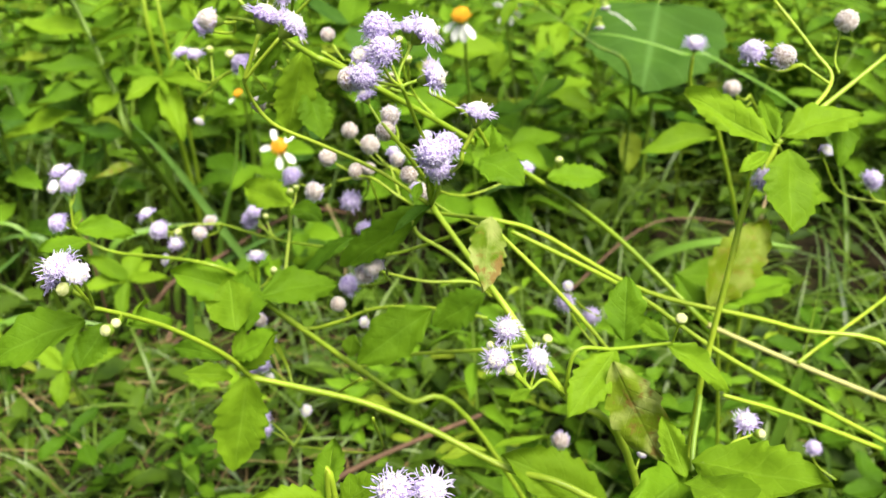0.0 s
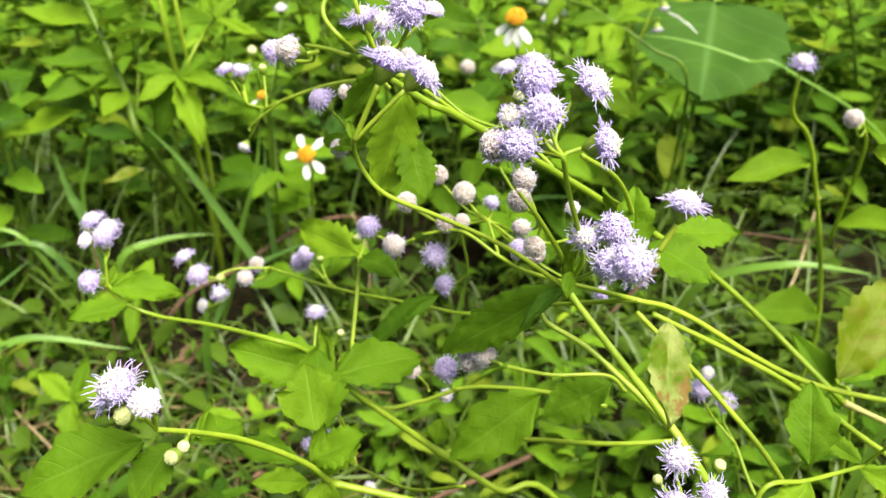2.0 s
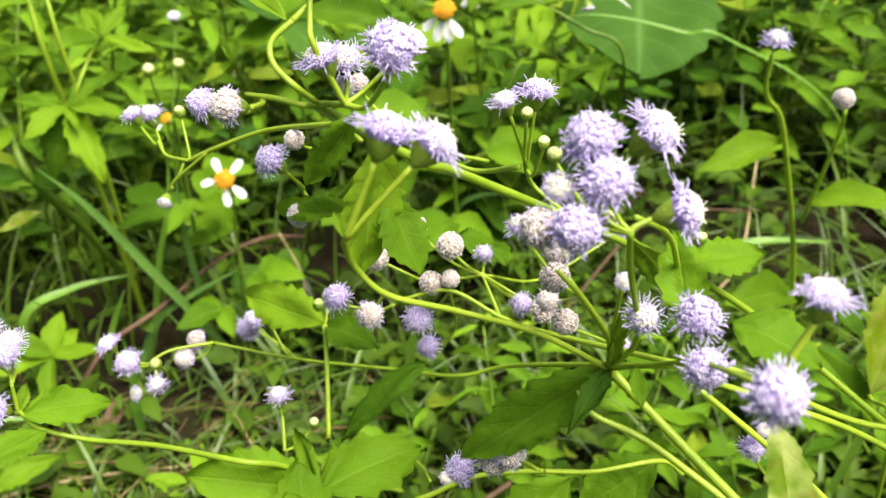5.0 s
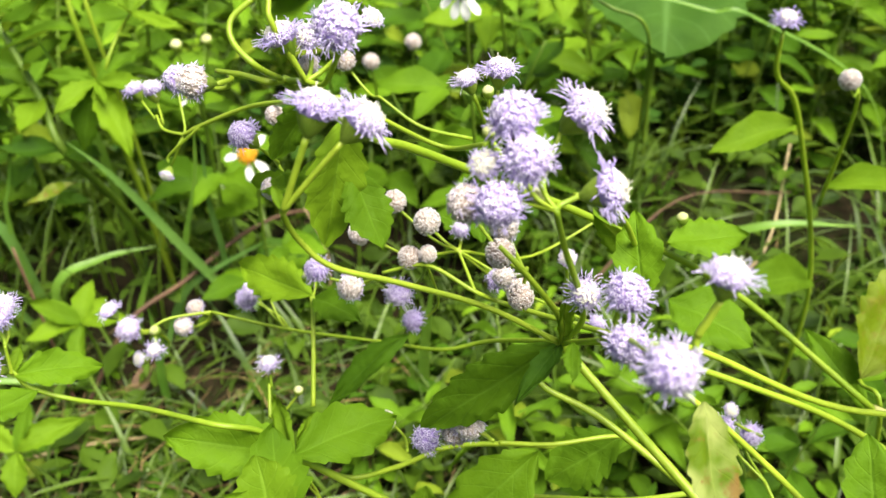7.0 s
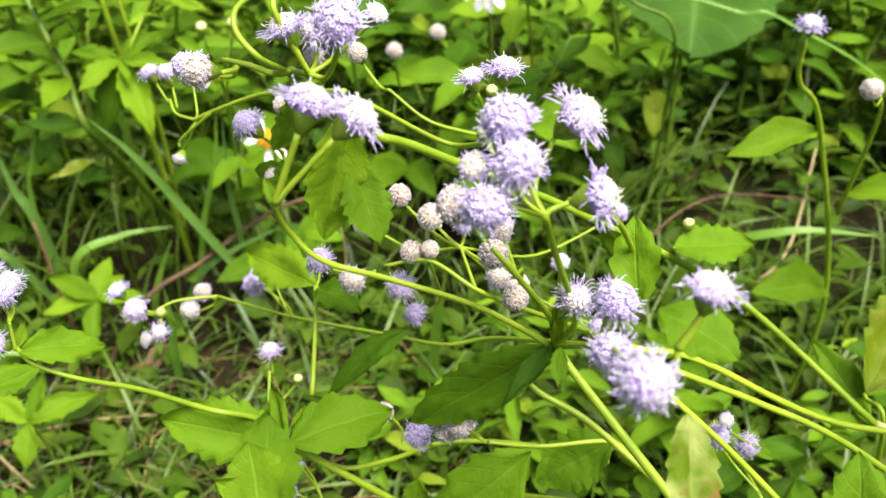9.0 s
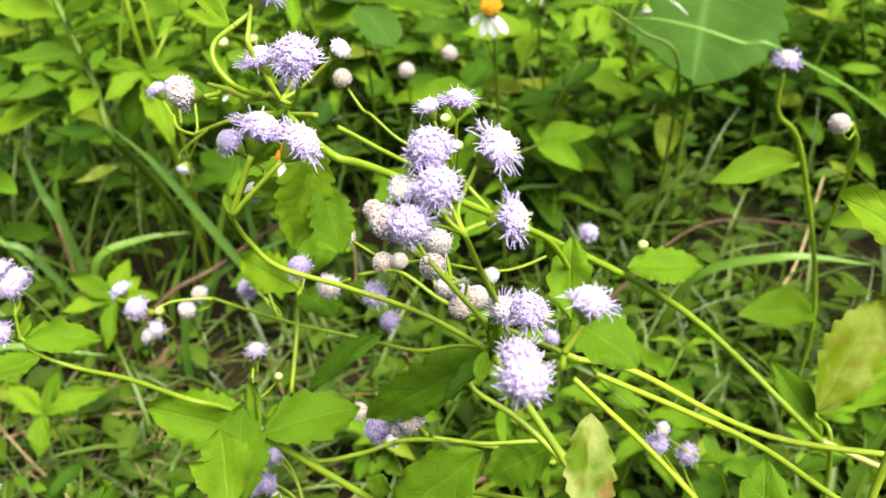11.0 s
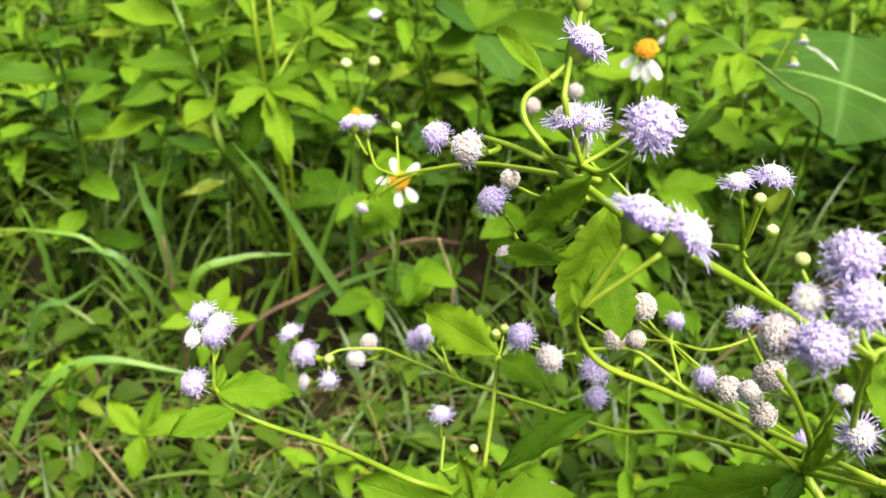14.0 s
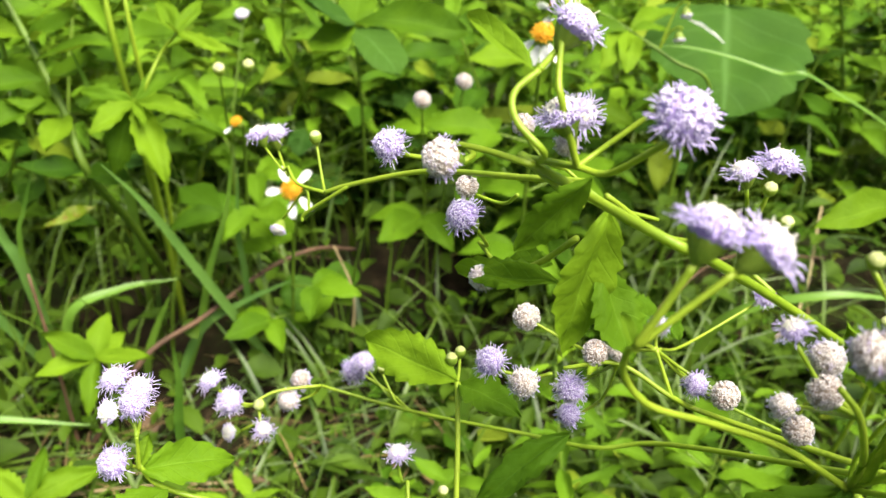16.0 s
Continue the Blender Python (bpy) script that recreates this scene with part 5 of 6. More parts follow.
head(front_weed, "bud", (-0.0772, 0.1630, 0.2443), 0.0038, (-0.21, -0.85, 0.40), (-0.0753, 0.1680, 0.2454), r=0.00030)
head(front_weed, "bud", (-0.0757, 0.1650, 0.2449), 0.0030, (0.22, -0.80, 0.50), (-0.0753, 0.1680, 0.2454), r=0.00030)
leaf(front_weed, (-0.0561, 0.1920, 0.2235), (-0.0595, 0.2060, 0.2306), 0.0138, LEAF_BRIGHT, "toothed", 3, up=(-0.1, -0.9, 0.4))
leaf(front_weed, (-0.0540, 0.1910, 0.2100), (-0.0592, 0.1800, 0.1829), 0.0152, LEAF_BRIGHT, "toothed", 0, up=(0.1, -0.9, 0.45))
leaf(front_weed, (-0.0570, 0.1910, 0.2105), (-0.0467, 0.1960, 0.2211), 0.0095, LEAF_BRIGHT, "toothed", 0, up=(0.5, -0.8, 0.4))
leaf(front_weed, (-0.0580, 0.1900, 0.2095), (-0.0680, 0.1840, 0.2169), 0.006, LEAF_BRIGHT, "toothed", 1, up=(0, -0.5, 1))
leaf(front_weed, (-0.0597, 0.1900, 0.2160), (-0.0772, 0.1970, 0.2169), 0.0068, LEAF, "toothed", 1, up=(0, -0.5, 1))
leaf(front_weed, (-0.0834, 0.1660, 0.2454), (-0.1052, 0.1580, 0.2416), 0.0130, LEAF, "toothed", 1, up=(-0.1, -0.5, 1))
leaf(front_weed, (-0.0790, 0.1680, 0.2428), (-0.0852, 0.1600, 0.2357), 0.0085, LEAF, "toothed", 0, up=(-0.2, -0.7, 0.6))
leaf(front_weed, (-0.0764, 0.1720, 0.2395), (-0.0682, 0.1840, 0.2353), 0.0085, LEAF, "toothed", 1, up=(0.1, -0.5, 1))
leaf(front_weed, (-0.0751, 0.1720, 0.2401), (-0.0765, 0.1860, 0.2386), 0.006, LEAF_BRIGHT, "toothed", 0, up=(0, -1, 0.2))
leaf(front_weed, (-0.0572, 0.1910, 0.2143), (-0.0545, 0.1950, 0.2237), 0.004, LEAF_BRIGHT, "toothed", 0, up=(0, -1, 0.2))

young_weed = thing("flowering_weed", (-0.0192, 0.1246, 0.0000), "young lilac flowering weed shoot with fresh leaves", "wildflower", "lilac flowering weeds")
stem(young_weed, [(-0.0192, 0.1246, -0.0040), (-0.0209, 0.1149, 0.2291), (-0.0192, 0.1146, 0.2385)], 0.00070, 0.00056)
leaf(young_weed, (-0.0216, 0.1142, 0.2418), (-0.0211, 0.1251, 0.2466), 0.0076, LEAF_BRIGHT, "toothed", 0, up=(-0.3,-0.9,0.3))
leaf(young_weed, (-0.0192, 0.1146, 0.2385), (-0.0125, 0.1138, 0.2471), 0.0076, LEAF_BRIGHT, "toothed", 1)
leaf(young_weed, (-0.0192, 0.1146, 0.2385), (-0.0337, 0.1082, 0.2474), 0.0069, LEAF_BRIGHT, "toothed", 0)
head(young_weed, "bloom", (-0.0085, 0.1090, 0.2488), 0.0081, (-0.10, -0.39, 0.92), (-0.0146, 0.1100, 0.2405), r=0.00030)
head(young_weed, "bloom", (-0.0022, 0.1090, 0.2488), 0.0076, (0.29, -0.56, 0.77), (-0.0146, 0.1100, 0.2405), r=0.00030)

upright_weed = thing("flowering_weed", (0.0791, 0.2029, 0.0000), "upright lilac flowering weed with a leafy top and open heads", "wildflower", "lilac flowering weeds")
stem(upright_weed, [(0.0791, 0.2029, -0.0040), (0.0691, 0.1829, 0.1967), (0.0713, 0.1874, 0.2205), (0.0743, 0.1920, 0.2425), (0.0770, 0.1963, 0.2601), (0.0816, 0.1990, 0.2706), (0.0833, 0.2002, 0.2747)], 0.00090, 0.00075, knots=(1.0,))
stem(upright_weed, [(0.0833, 0.2002, 0.2747), (0.0956, 0.2082, 0.2806), (0.1151, 0.2199, 0.2909)], 0.00077, 0.00063, STEM, "branch")
stem(upright_weed, [(0.0833, 0.2002, 0.2747), (0.1007, 0.2162, 0.2845), (0.0976, 0.2236, 0.2912), (0.0880, 0.2323, 0.3023)], 0.00063, 0.00049, STEM, "branch")
stem(upright_weed, [(0.1007, 0.2162, 0.2845), (0.0934, 0.2188, 0.2890)], 0.00042, 0.00035, STEM, "flower_stalk")
head(upright_weed, "full", (0.0794, 0.2175, 0.2928), 0.0074, (-0.39, -0.43, 0.81), (0.0934, 0.2188, 0.2890), r=0.00040)
head(upright_weed, "fade", (0.0875, 0.2170, 0.2918), 0.0072, (0.20, -0.73, 0.65), (0.0934, 0.2188, 0.2890), r=0.00040)
head(upright_weed, "full", (0.0806, 0.1947, 0.2672), 0.0076, (-0.30, -0.63, 0.71), (0.0833, 0.2002, 0.2747), r=0.00040)
head(upright_weed, "young", (0.0974, 0.2029, 0.2715), 0.0044, (0.29, -0.38, 0.88), (0.0833, 0.2002, 0.2747), r=0.00040)
head(upright_weed, "full", (0.1490, 0.2719, 0.2309), 0.0076, (0.00, -0.66, 0.75), (0.1586, 0.2767, 0.2192), r=0.00030)
head(upright_weed, "full", (0.1328, 0.2769, 0.2397), 0.0047, (0.21, -0.46, 0.86), (0.1586, 0.2767, 0.2192), r=0.00030)
stem(upright_weed, [(0.1586, 0.2767, 0.2192), (0.1671, 0.2645, 0.1982), (0.1091, 0.2129, 0.1967)], 0.00042, 0.00063, STEM, "branch")
head(upright_weed, "pale", (0.1049, 0.2244, 0.2988), 0.0066, (0.00, -0.59, 0.81), (0.1029, 0.2177, 0.2871), r=0.00030)
head(upright_weed, "pale", (0.1120, 0.3220, 0.2460), 0.0063, (-0.41, -0.50, 0.76), (0.1283, 0.3424, 0.2331), r=0.00030)
leaf(upright_weed, (0.0822, 0.1989, 0.2745), (0.0633, 0.2161, 0.2843), 0.0110, LEAF_BRIGHT, "toothed", 0)
leaf(upright_weed, (0.0843, 0.2003, 0.2769), (0.1054, 0.2044, 0.2840), 0.0117, LEAF_BRIGHT, "toothed", 1)
leaf(upright_weed, (0.0845, 0.1958, 0.2751), (0.0835, 0.1795, 0.2609), 0.0152, LEAF_BRIGHT, "toothed", 0, up=(0.1, -0.9, 0.45))
leaf(upright_weed, (0.0829, 0.1996, 0.2757), (0.0831, 0.2151, 0.2826), 0.0055, LEAF_BRIGHT, "toothed", 0, up=(0,-1,.3))
leaf(upright_weed, (0.0843, 0.1992, 0.2751), (0.1047, 0.2400, 0.2711), 0.0055, LEAF_BRIGHT, "toothed", 1, up=(0,-1,.3))
leaf(upright_weed, (0.0801, 0.1964, 0.2741), (0.0704, 0.1870, 0.2738), 0.0041, LEAF_BRIGHT, "toothed", 0)
leaf(upright_weed, (0.1037, 0.2133, 0.2794), (0.1028, 0.2014, 0.2688), 0.0083, LEAF, "toothed", 1, up=(.1,-1,.3))

yellowing_weed = thing("flowering_weed", (0.1300, 0.2700, 0.0000), "weed shoot with a yellowing toothed leaf", "wildflower", "")
stem(yellowing_weed, [(0.1300, 0.2700, -0.0040), (0.0952, 0.2403, 0.1763), (0.0912, 0.2496, 0.1924)], 0.00084, 0.00056)
leaf(yellowing_weed, (0.0912, 0.2496, 0.1924), (0.1165, 0.2741, 0.2148), 0.0186, LEAF_YELLOW, "toothed", 0, up=(-0.2, -1.0, 0.35), label="yellowing toothed leaf")
leaf(yellowing_weed, (0.0912, 0.2496, 0.1924), (0.1339, 0.2741, 0.1948), 0.0152, LEAF, "toothed", 1)
leaf(yellowing_weed, (0.0932, 0.2452, 0.1847), (0.0842, 0.2655, 0.1999), 0.0090, LEAF, "toothed", 1)


# ---- daisies with white rays and orange discs ----
def disc_mesh(seed, wide=0.145):
    """A dome of small orange florets over a green cup, for a flower one unit across."""
    r = random.Random(seed)
    verts, faces, marks = [], [], []
    prof = [(0.04, -0.24), (0.12, -0.20), (wide * 0.95, -0.08), (wide, 0.0), (wide * 0.8, 0.07), (wide * 0.4, 0.11), (0.01, 0.12)]
    n = 12
    for rad, z in prof:
        for k in range(n):
            a = 2 * math.pi * k / n
            verts.append((rad * math.cos(a), rad * math.sin(a), z))
    for i in range(len(prof) - 1):
        for k in range(n):
            a, b = i * n + k, i * n + (k + 1) % n
            faces.append((a, b, b + n, a + n))
            marks.append(0 if i < 3 else 1)
    for i in range(46):
        h = 1 - (i + 0.5) / 46
        s = math.sqrt(1 - h * h)
        a = 2.4 * i
        c = Vector((wide * s * math.cos(a), wide * s * math.sin(a), 0.12 * h))
        d = Vector((s * math.cos(a) * 0.6, s * math.sin(a) * 0.6, h + 0.3)).normalized() * r.uniform(0.05, 0.085)
        e, k0 = d.orthogonal().normalized() * 0.017, len(verts)
        f = d.cross(e).normalized() * 0.017
        verts += [c + e, c + f, c - e, c - f, c + d + e * 1.3, c + d + f * 1.3, c + d - e * 1.3, c + d - f * 1.3]
        for k in range(4):
            faces.append((k0 + k, k0 + (k + 1) % 4, k0 + 4 + (k + 1) % 4, k0 + 4 + k))
            marks.append(1)
        faces.append((k0 + 4, k0 + 5, k0 + 6, k0 + 7))
        marks.append(1)
    return mesh_of("flower_disc", verts, faces, [BRACT, ORANGE], marks)


DISC = disc_mesh(4)


def daisy(plant, at, size, facing, rays, tilt=8, foot=None):
    """A daisy head: a disc, and a ray at each of the angles in rays (degrees round the disc)."""
    z = Vector(facing).normalized()
    m = Matrix.Translation(at) @ z.to_track_quat("Z", "Y").to_matrix().to_4x4()
    disc = piece("flower_disc", DISC, plant, m @ Matrix.Scale(size, 4), "orange disc of tiny florets")
    for k, a in enumerate(rays):
        q = m @ Matrix.Rotation(radians(a - 90), 4, "Z") @ Matrix.Rotation(radians(-tilt), 4, "X") @ Matrix.Translation((0, size * 0.13, 0))
        q = q @ Matrix.Diagonal((size * 0.165, size * 0.39, size * 0.37, 1))
        piece("petal", blade_of("petal", WHITE, k % 3), plant, q, "white petal")
    if foot:
        p = Vector(at) - z * size * 0.24
        f = Vector(foot)
        stem(plant, [f, f * 0.45 + p * 0.55 + Vector((0, 0.006, 0.01)), p - z * size * 0.2, p], 0.0011, 0.0007, STEM_DARK)


def trifoliate(plant, at, heading, size, mat=LEAF, rise=0.25):
    """A leaf of three toothed leaflets on a short stalk."""
    d = Vector((math.cos(heading), math.sin(heading), rise)).normalized()
    p = Vector(at)
    q = p + d * size * 0.5
    stem(plant, [p, q], 0.0006, 0.0005, STEM_DARK, "leaf_stalk", steps=2)
    leaf(plant, q, q + d * size, size * 0.5, mat, "weed", 1)
    for s in (-1, 1):
        e = Vector((math.cos(heading + s * 1.1), math.sin(heading + s * 1.1), rise * 0.6)).normalized()
        leaf(plant, q, q + e * size * 0.75, size * 0.42, mat, "weed", 2)


daisies = "white rayed daisies"
d = thing("daisy_plant", (-0.110, 0.535, 0), "daisy with white petals and an orange centre among weeds", "wildflower", daisies)
daisy(d, (-0.102, 0.499, 0.145), 0.027, (-0.12, -0.8, 0.6), (52, 120, 185, -40, -85), 6, (-0.110, 0.535, -0.003))
for z, a in ((0.05, -2.4), (0.07, -0.5), (0.085, 2.2)):
    trifoliate(d, (-0.108, 0.525, z), a, 0.03)
d = thing("daisy_plant", (0.03, 0.55, 0), "daisy with a drooping orange centre and white petals", "wildflower", daisies)
daisy(d, (0.010, 0.474, 0.233), 0.027, (-0.15, -0.45, 0.8), (200, 250, 285, 320), 38, (0.03, 0.55, -0.003))
for z, a in ((0.09, -2.0), (0.12, 0.3), (0.15, 3.0)):
    trifoliate(d, (0.026, 0.54, z), a, 0.04)
d = thing("daisy_plant", (0.07, 0.64, 0), "daisy turned away with white petals", "wildflower", daisies)
daisy(d, (0.046, 0.600, 0.205), 0.024, (0.3, 0.85, -0.05), (150, 200, 250, 300, 20, 80), 25, (0.07, 0.64, -0.003))
for z, a in ((0.08, -1.6), (0.12, 0.6), (0.16, 3.4)):
    trifoliate(d, (0.066, 0.632, z), a, 0.045, LEAF_BRIGHT)
d = thing("daisy_plant", (-0.135, 0.56, 0), "spent daisy with an orange centre and no petals", "wildflower", daisies)
daisy(d, (-0.128, 0.518, 0.173), 0.016, (-0.4, -0.3, 0.8), (250,), 10, (-0.135, 0.56, -0.003))
trifoliate(d, (-0.133, 0.55, 0.11), -1.0, 0.036)
trifoliate(d, (-0.133, 0.55, 0.09), 2.4, 0.04, LEAF_DEEP)

# slender flowering stems further back on the open side
w = thing("flowering_weed", (0.17, 0.42, 0), "slender lilac flowering weed with a single open head", "wildflower", "lilac flowering weeds")
stem(w, [(0.17, 0.42, -0.004), (0.165, 0.40, 0.10), (0.128, 0.375, 0.205), (0.108, 0.36, 0.232), (0.105, 0.356, 0.248)], 0.0013, 0.0008)
head(w, "bloom", (0.105, 0.355, 0.254), 0.0095, (-0.1, -0.35, 0.9), (0.106, 0.357, 0.240))
head(w, "pale", (0.112, 0.322, 0.246), 0.0075, (-0.4, -0.6, 0.6), (0.128, 0.345, 0.235))
stem(w, [(0.150, 0.385, 0.16), (0.140, 0.36, 0.215), (0.128, 0.345, 0.235)], 0.0009, 0.0006, STEM, "branch")
for b, t, n in (((0.128, 0.375, 0.205), (0.092, 0.366, 0.205), 0.014), ((0.15, 0.385, 0.17), (0.178, 0.36, 0.185), 0.016), ((0.165, 0.40, 0.11), (0.125, 0.38, 0.13), 0.02)):
    leaf(w, b, t, n, LEAF_BRIGHT, "weed", 1)

# the broad leaf lying open behind
w = thing("broad_leaved_plant", (0.172, 0.680, 0), "young plant with one very broad dull green leaf", "plant")
stem(w, [(0.172, 0.680, -0.004), (0.170, 0.672, 0.12), (0.160, 0.640, 0.205), (0.149, 0.602, 0.2075)], 0.0020, 0.0012, STEM_DARK)
leaf(w, (0.149, 0.602, 0.2070), (0.1262, 0.525, 0.1760), 0.098, LEAF_BLUE, "broad", 0, up=(-0.05, -0.25, 1.0), label="very broad dull green leaf")

# a daisy branch that crosses under it, with its spent heads
w = thing("daisy_plant", (0.130, 0.590, 0), "leaning daisy stem with spent heads and toothed leaves", "wildflower", "white rayed daisies")
stem(w, [(0.130, 0.590, -0.003), (0.128, 0.560, 0.12), (0.1180, 0.535, 0.1840), (0.0970, 0.540, 0.1975), (0.0762, 0.555, 0.2083), (0.0638, 0.565, 0.2136), (0.0484, 0.580, 0.2144)], 0.0011, 0.0008, STEM_DARK)
for t, n, m in (((0.0466, 0.555, 0.2116), 0.012, LEAF), ((0.0578, 0.535, 0.1985), 0.014, LEAF_BRIGHT), ((0.0706, 0.530, 0.1979), 0.014, LEAF_BRIGHT), ((0.1090, 0.575, 0.2202), 0.013, LEAF_BRIGHT), ((0.0963, 0.550, 0.2139), 0.008, LEAF)):
    leaf(w, (0.0762, 0.555, 0.2083), t, n, m, "weed", 1, up=(0, -0.4, 1))
for t, n in (((0.0300, 0.590, 0.2060), 0.013), ((0.0686, 0.600, 0.2171), 0.014), ((0.0380, 0.565, 0.2080), 0.011)):
    leaf(w, (0.0484, 0.580, 0.2144), t, n, LEAF_BRIGHT, "weed", 2, up=(0, -0.4, 1))
for at in ((0.1015, 0.545, 0.2204), (0.0981, 0.540, 0.2093)):
    head(w, "young", at, 0.0085, (0.15, -0.35, -0.9))
    stem(w, [(0.0900, 0.545, 0.2010), (at[0] - 0.004, at[1] + 0.004, at[2] + 0.002), (at[0], at[1], at[2] + 0.006), (at[0], at[1], at[2] + 0.003)], 0.0006, 0.0004, STEM, "flower_stalk", steps=5)
leaf(w, (0.1030, 0.545, 0.2185), (0.1190, 0.530, 0.2120), 0.0011, WHITE, "petal", 1, name="petal", label="one last drooping white petal")

# leafy clumps that stand out on the shaded side
w = thing("leafy_weed", (-0.182, 0.585, 0), "upright weed with a star of fresh pointed leaves on thick stems", "weed", "low green weeds")
stem(w, [(-0.182, 0.585, -0.004), (-0.179, 0.555, 0.10), (-0.1765, 0.524, 0.182)], 0.0022, 0.0014)
for tip, n, m in (((-0.1935, 0.502, 0.1790), 0.0125, LEAF_BRIGHT), ((-0.1455, 0.510, 0.1840), 0.0120, LEAF_BRIGHT), ((-0.1597, 0.493, 0.1555), 0.0150, LEAF_BRIGHT),
                  ((-0.1691, 0.505, 0.1793), 0.0050, LEAF_BRIGHT), ((-0.1915, 0.508, 0.1500), 0.0160, LEAF), ((-0.1520, 0.545, 0.1950), 0.0120, LEAF),
                  ((-0.2090, 0.540, 0.1760), 0.0110, LEAF), ((-0.1300, 0.520, 0.1700), 0.0120, LEAF), ((-0.2020, 0.525, 0.1900), 0.0090, LEAF)):
    leaf(w, (-0.1765, 0.523, 0.1825), tip, n, m, "toothed", 1, up=(0, -0.5, 1))
stem(w, [(-0.182, 0.585, 0.02), (-0.186, 0.570, 0.12), (-0.188, 0.552, 0.195), (-0.1930, 0.562, 0.2400)], 0.0021, 0.0014)
stem(w, [(-0.182, 0.585, 0.02), (-0.177, 0.565, 0.12), (-0.1785, 0.548, 0.2050), (-0.1840, 0.565, 0.2420)], 0.0015, 0.0010)
stem(w, [(-0.1750, 0.535, 0.1750), (-0.1713, 0.530, 0.1873), (-0.1641, 0.540, 0.2003), (-0.1555, 0.540, 0.2104)], 0.0010, 0.0008, STEM, "branch")
for tip, n in (((-0.1259, 0.528, 0.2046), 0.0095), ((-0.1662, 0.560, 0.2230), 0.0110), ((-0.1440, 0.560, 0.2230), 0.0100), ((-0.1575, 0.532, 0.2190), 0.0060)):
    leaf(w, (-0.1555, 0.540, 0.2104), tip, n, LEAF_BRIGHT, "toothed", 0, up=(0, -0.5, 1))
for at, tips in (((-0.1880, 0.552, 0.2000), ((-0.2200, 0.540, 0.2080), (-0.1600, 0.570, 0.2100))), ((-0.1910, 0.558, 0.2250), ((-0.2150, 0.535, 0.2300), (-0.1700, 0.585, 0.2350)))):
    for tip in tips:
        leaf(w, at, tip, 0.0130, LEAF, "weed", 2, up=(0, -0.4, 1))

w = thing("leafy_weed", (-0.186, 0.610, 0), "weed with a thick pale green stem and smooth oval leaves", "weed", "low green weeds")
stem(w, [(-0.186, 0.610, -0.004), (-0.198, 0.570, 0.080), (-0.2096, 0.540, 0.1346), (-0.2216, 0.560, 0.1586), (-0.2289, 0.570, 0.1691), (-0.2399, 0.585, 0.1859), (-0.2600, 0.608, 0.2160)], 0.0026, 0.0019, STEM_DARK)
for base, tip, n, m in (((-0.2310, 0.573, 0.1720), (-0.2740, 0.556, 0.1740), 0.0170, LEAF), ((-0.2310, 0.573, 0.1720), (-0.1975, 0.556, 0.1905), 0.0185, LEAF),
                        ((-0.2216, 0.560, 0.1586), (-0.2500, 0.556, 0.1670), 0.0110, LEAF), ((-0.2216, 0.560, 0.1586), (-0.2250, 0.530, 0.1500), 0.0170, LEAF_BRIGHT),
                        ((-0.2450, 0.550, 0.1480), (-0.2903, 0.536, 0.1333), 0.0170, LEAF_BRIGHT), ((-0.2290, 0.566, 0.1640), (-0.2700, 0.535, 0.1540), 0.0150, LEAF),
                        ((-0.2420, 0.588, 0.1900), (-0.2914, 0.590, 0.1960), 0.0190, LEAF_BRIGHT), ((-0.2420, 0.588, 0.1900), (-0.2060, 0.570, 0.2080), 0.0160, LEAF),
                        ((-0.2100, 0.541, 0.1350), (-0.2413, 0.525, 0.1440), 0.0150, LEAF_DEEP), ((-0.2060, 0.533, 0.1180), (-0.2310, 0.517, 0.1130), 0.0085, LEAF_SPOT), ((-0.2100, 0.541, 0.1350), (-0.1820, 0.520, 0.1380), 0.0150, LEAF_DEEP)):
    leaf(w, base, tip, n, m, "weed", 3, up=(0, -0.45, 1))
for base, top, tips in (((-0.31, 0.56, 0), (-0.30, 0.545, 0.19), 7), ((-0.26, 0.62, 0), (-0.265, 0.60, 0.225), 7)):
    w = thing("leafy_weed", base, "tall upright weed with thick stem and oval leaves", "weed", "low green weeds")
    b, t = Vector(base), Vector(top)
    r = random.Random(tips + int(1000 * abs(base[0])))
    stem(w, [b - Vector((0, 0, 0.004)), b.lerp(t, 0.5) + Vector((0.004, 0, 0)), t], 0.0018, 0.0012, STEM_DARK)
    for i in range(tips * 2):
        u = 0.3 + 0.7 * (i // 2) / (tips - 1)
        a = 1.4 * (i // 2) + math.pi * (i % 2) + r.uniform(-0.4, 0.4)
        p = b.lerp(t, u)
        n = r.uniform(0.028, 0.040)
        q = p + Vector((math.cos(a), math.sin(a), r.uniform(-0.35, 0.35))) * n
        leaf(w, p, q, n * r.uniform(0.42, 0.55), r.choice([WEED, WEED, WEED_DEEP_SHADED, WEED_DEEP_SHADED]), "weed", r.randrange(4), up=(0, -0.4, 1))

def sprig(name, label, foot, top, blades, kind="weed", r=0.0009):
    """A small herb: a stem from its foot to the top, and leaves from given heights on it to given tips."""
    w = thing(name, foot, label, "weed", "low green weeds")
    f, t = Vector(foot), Vector(top)
    stem(w, [f - Vector((0, 0, 0.004)), f.lerp(t, 0.55) + Vector((0.002, 0.003, 0)), t], r, r * 0.7, STEM_DARK, steps=5)
    for i, (tip, wide, mat) in enumerate(blades):
        leaf(w, t, tip, wide, mat, kind, i % 4, up=(0, -0.45, 1))
    return w


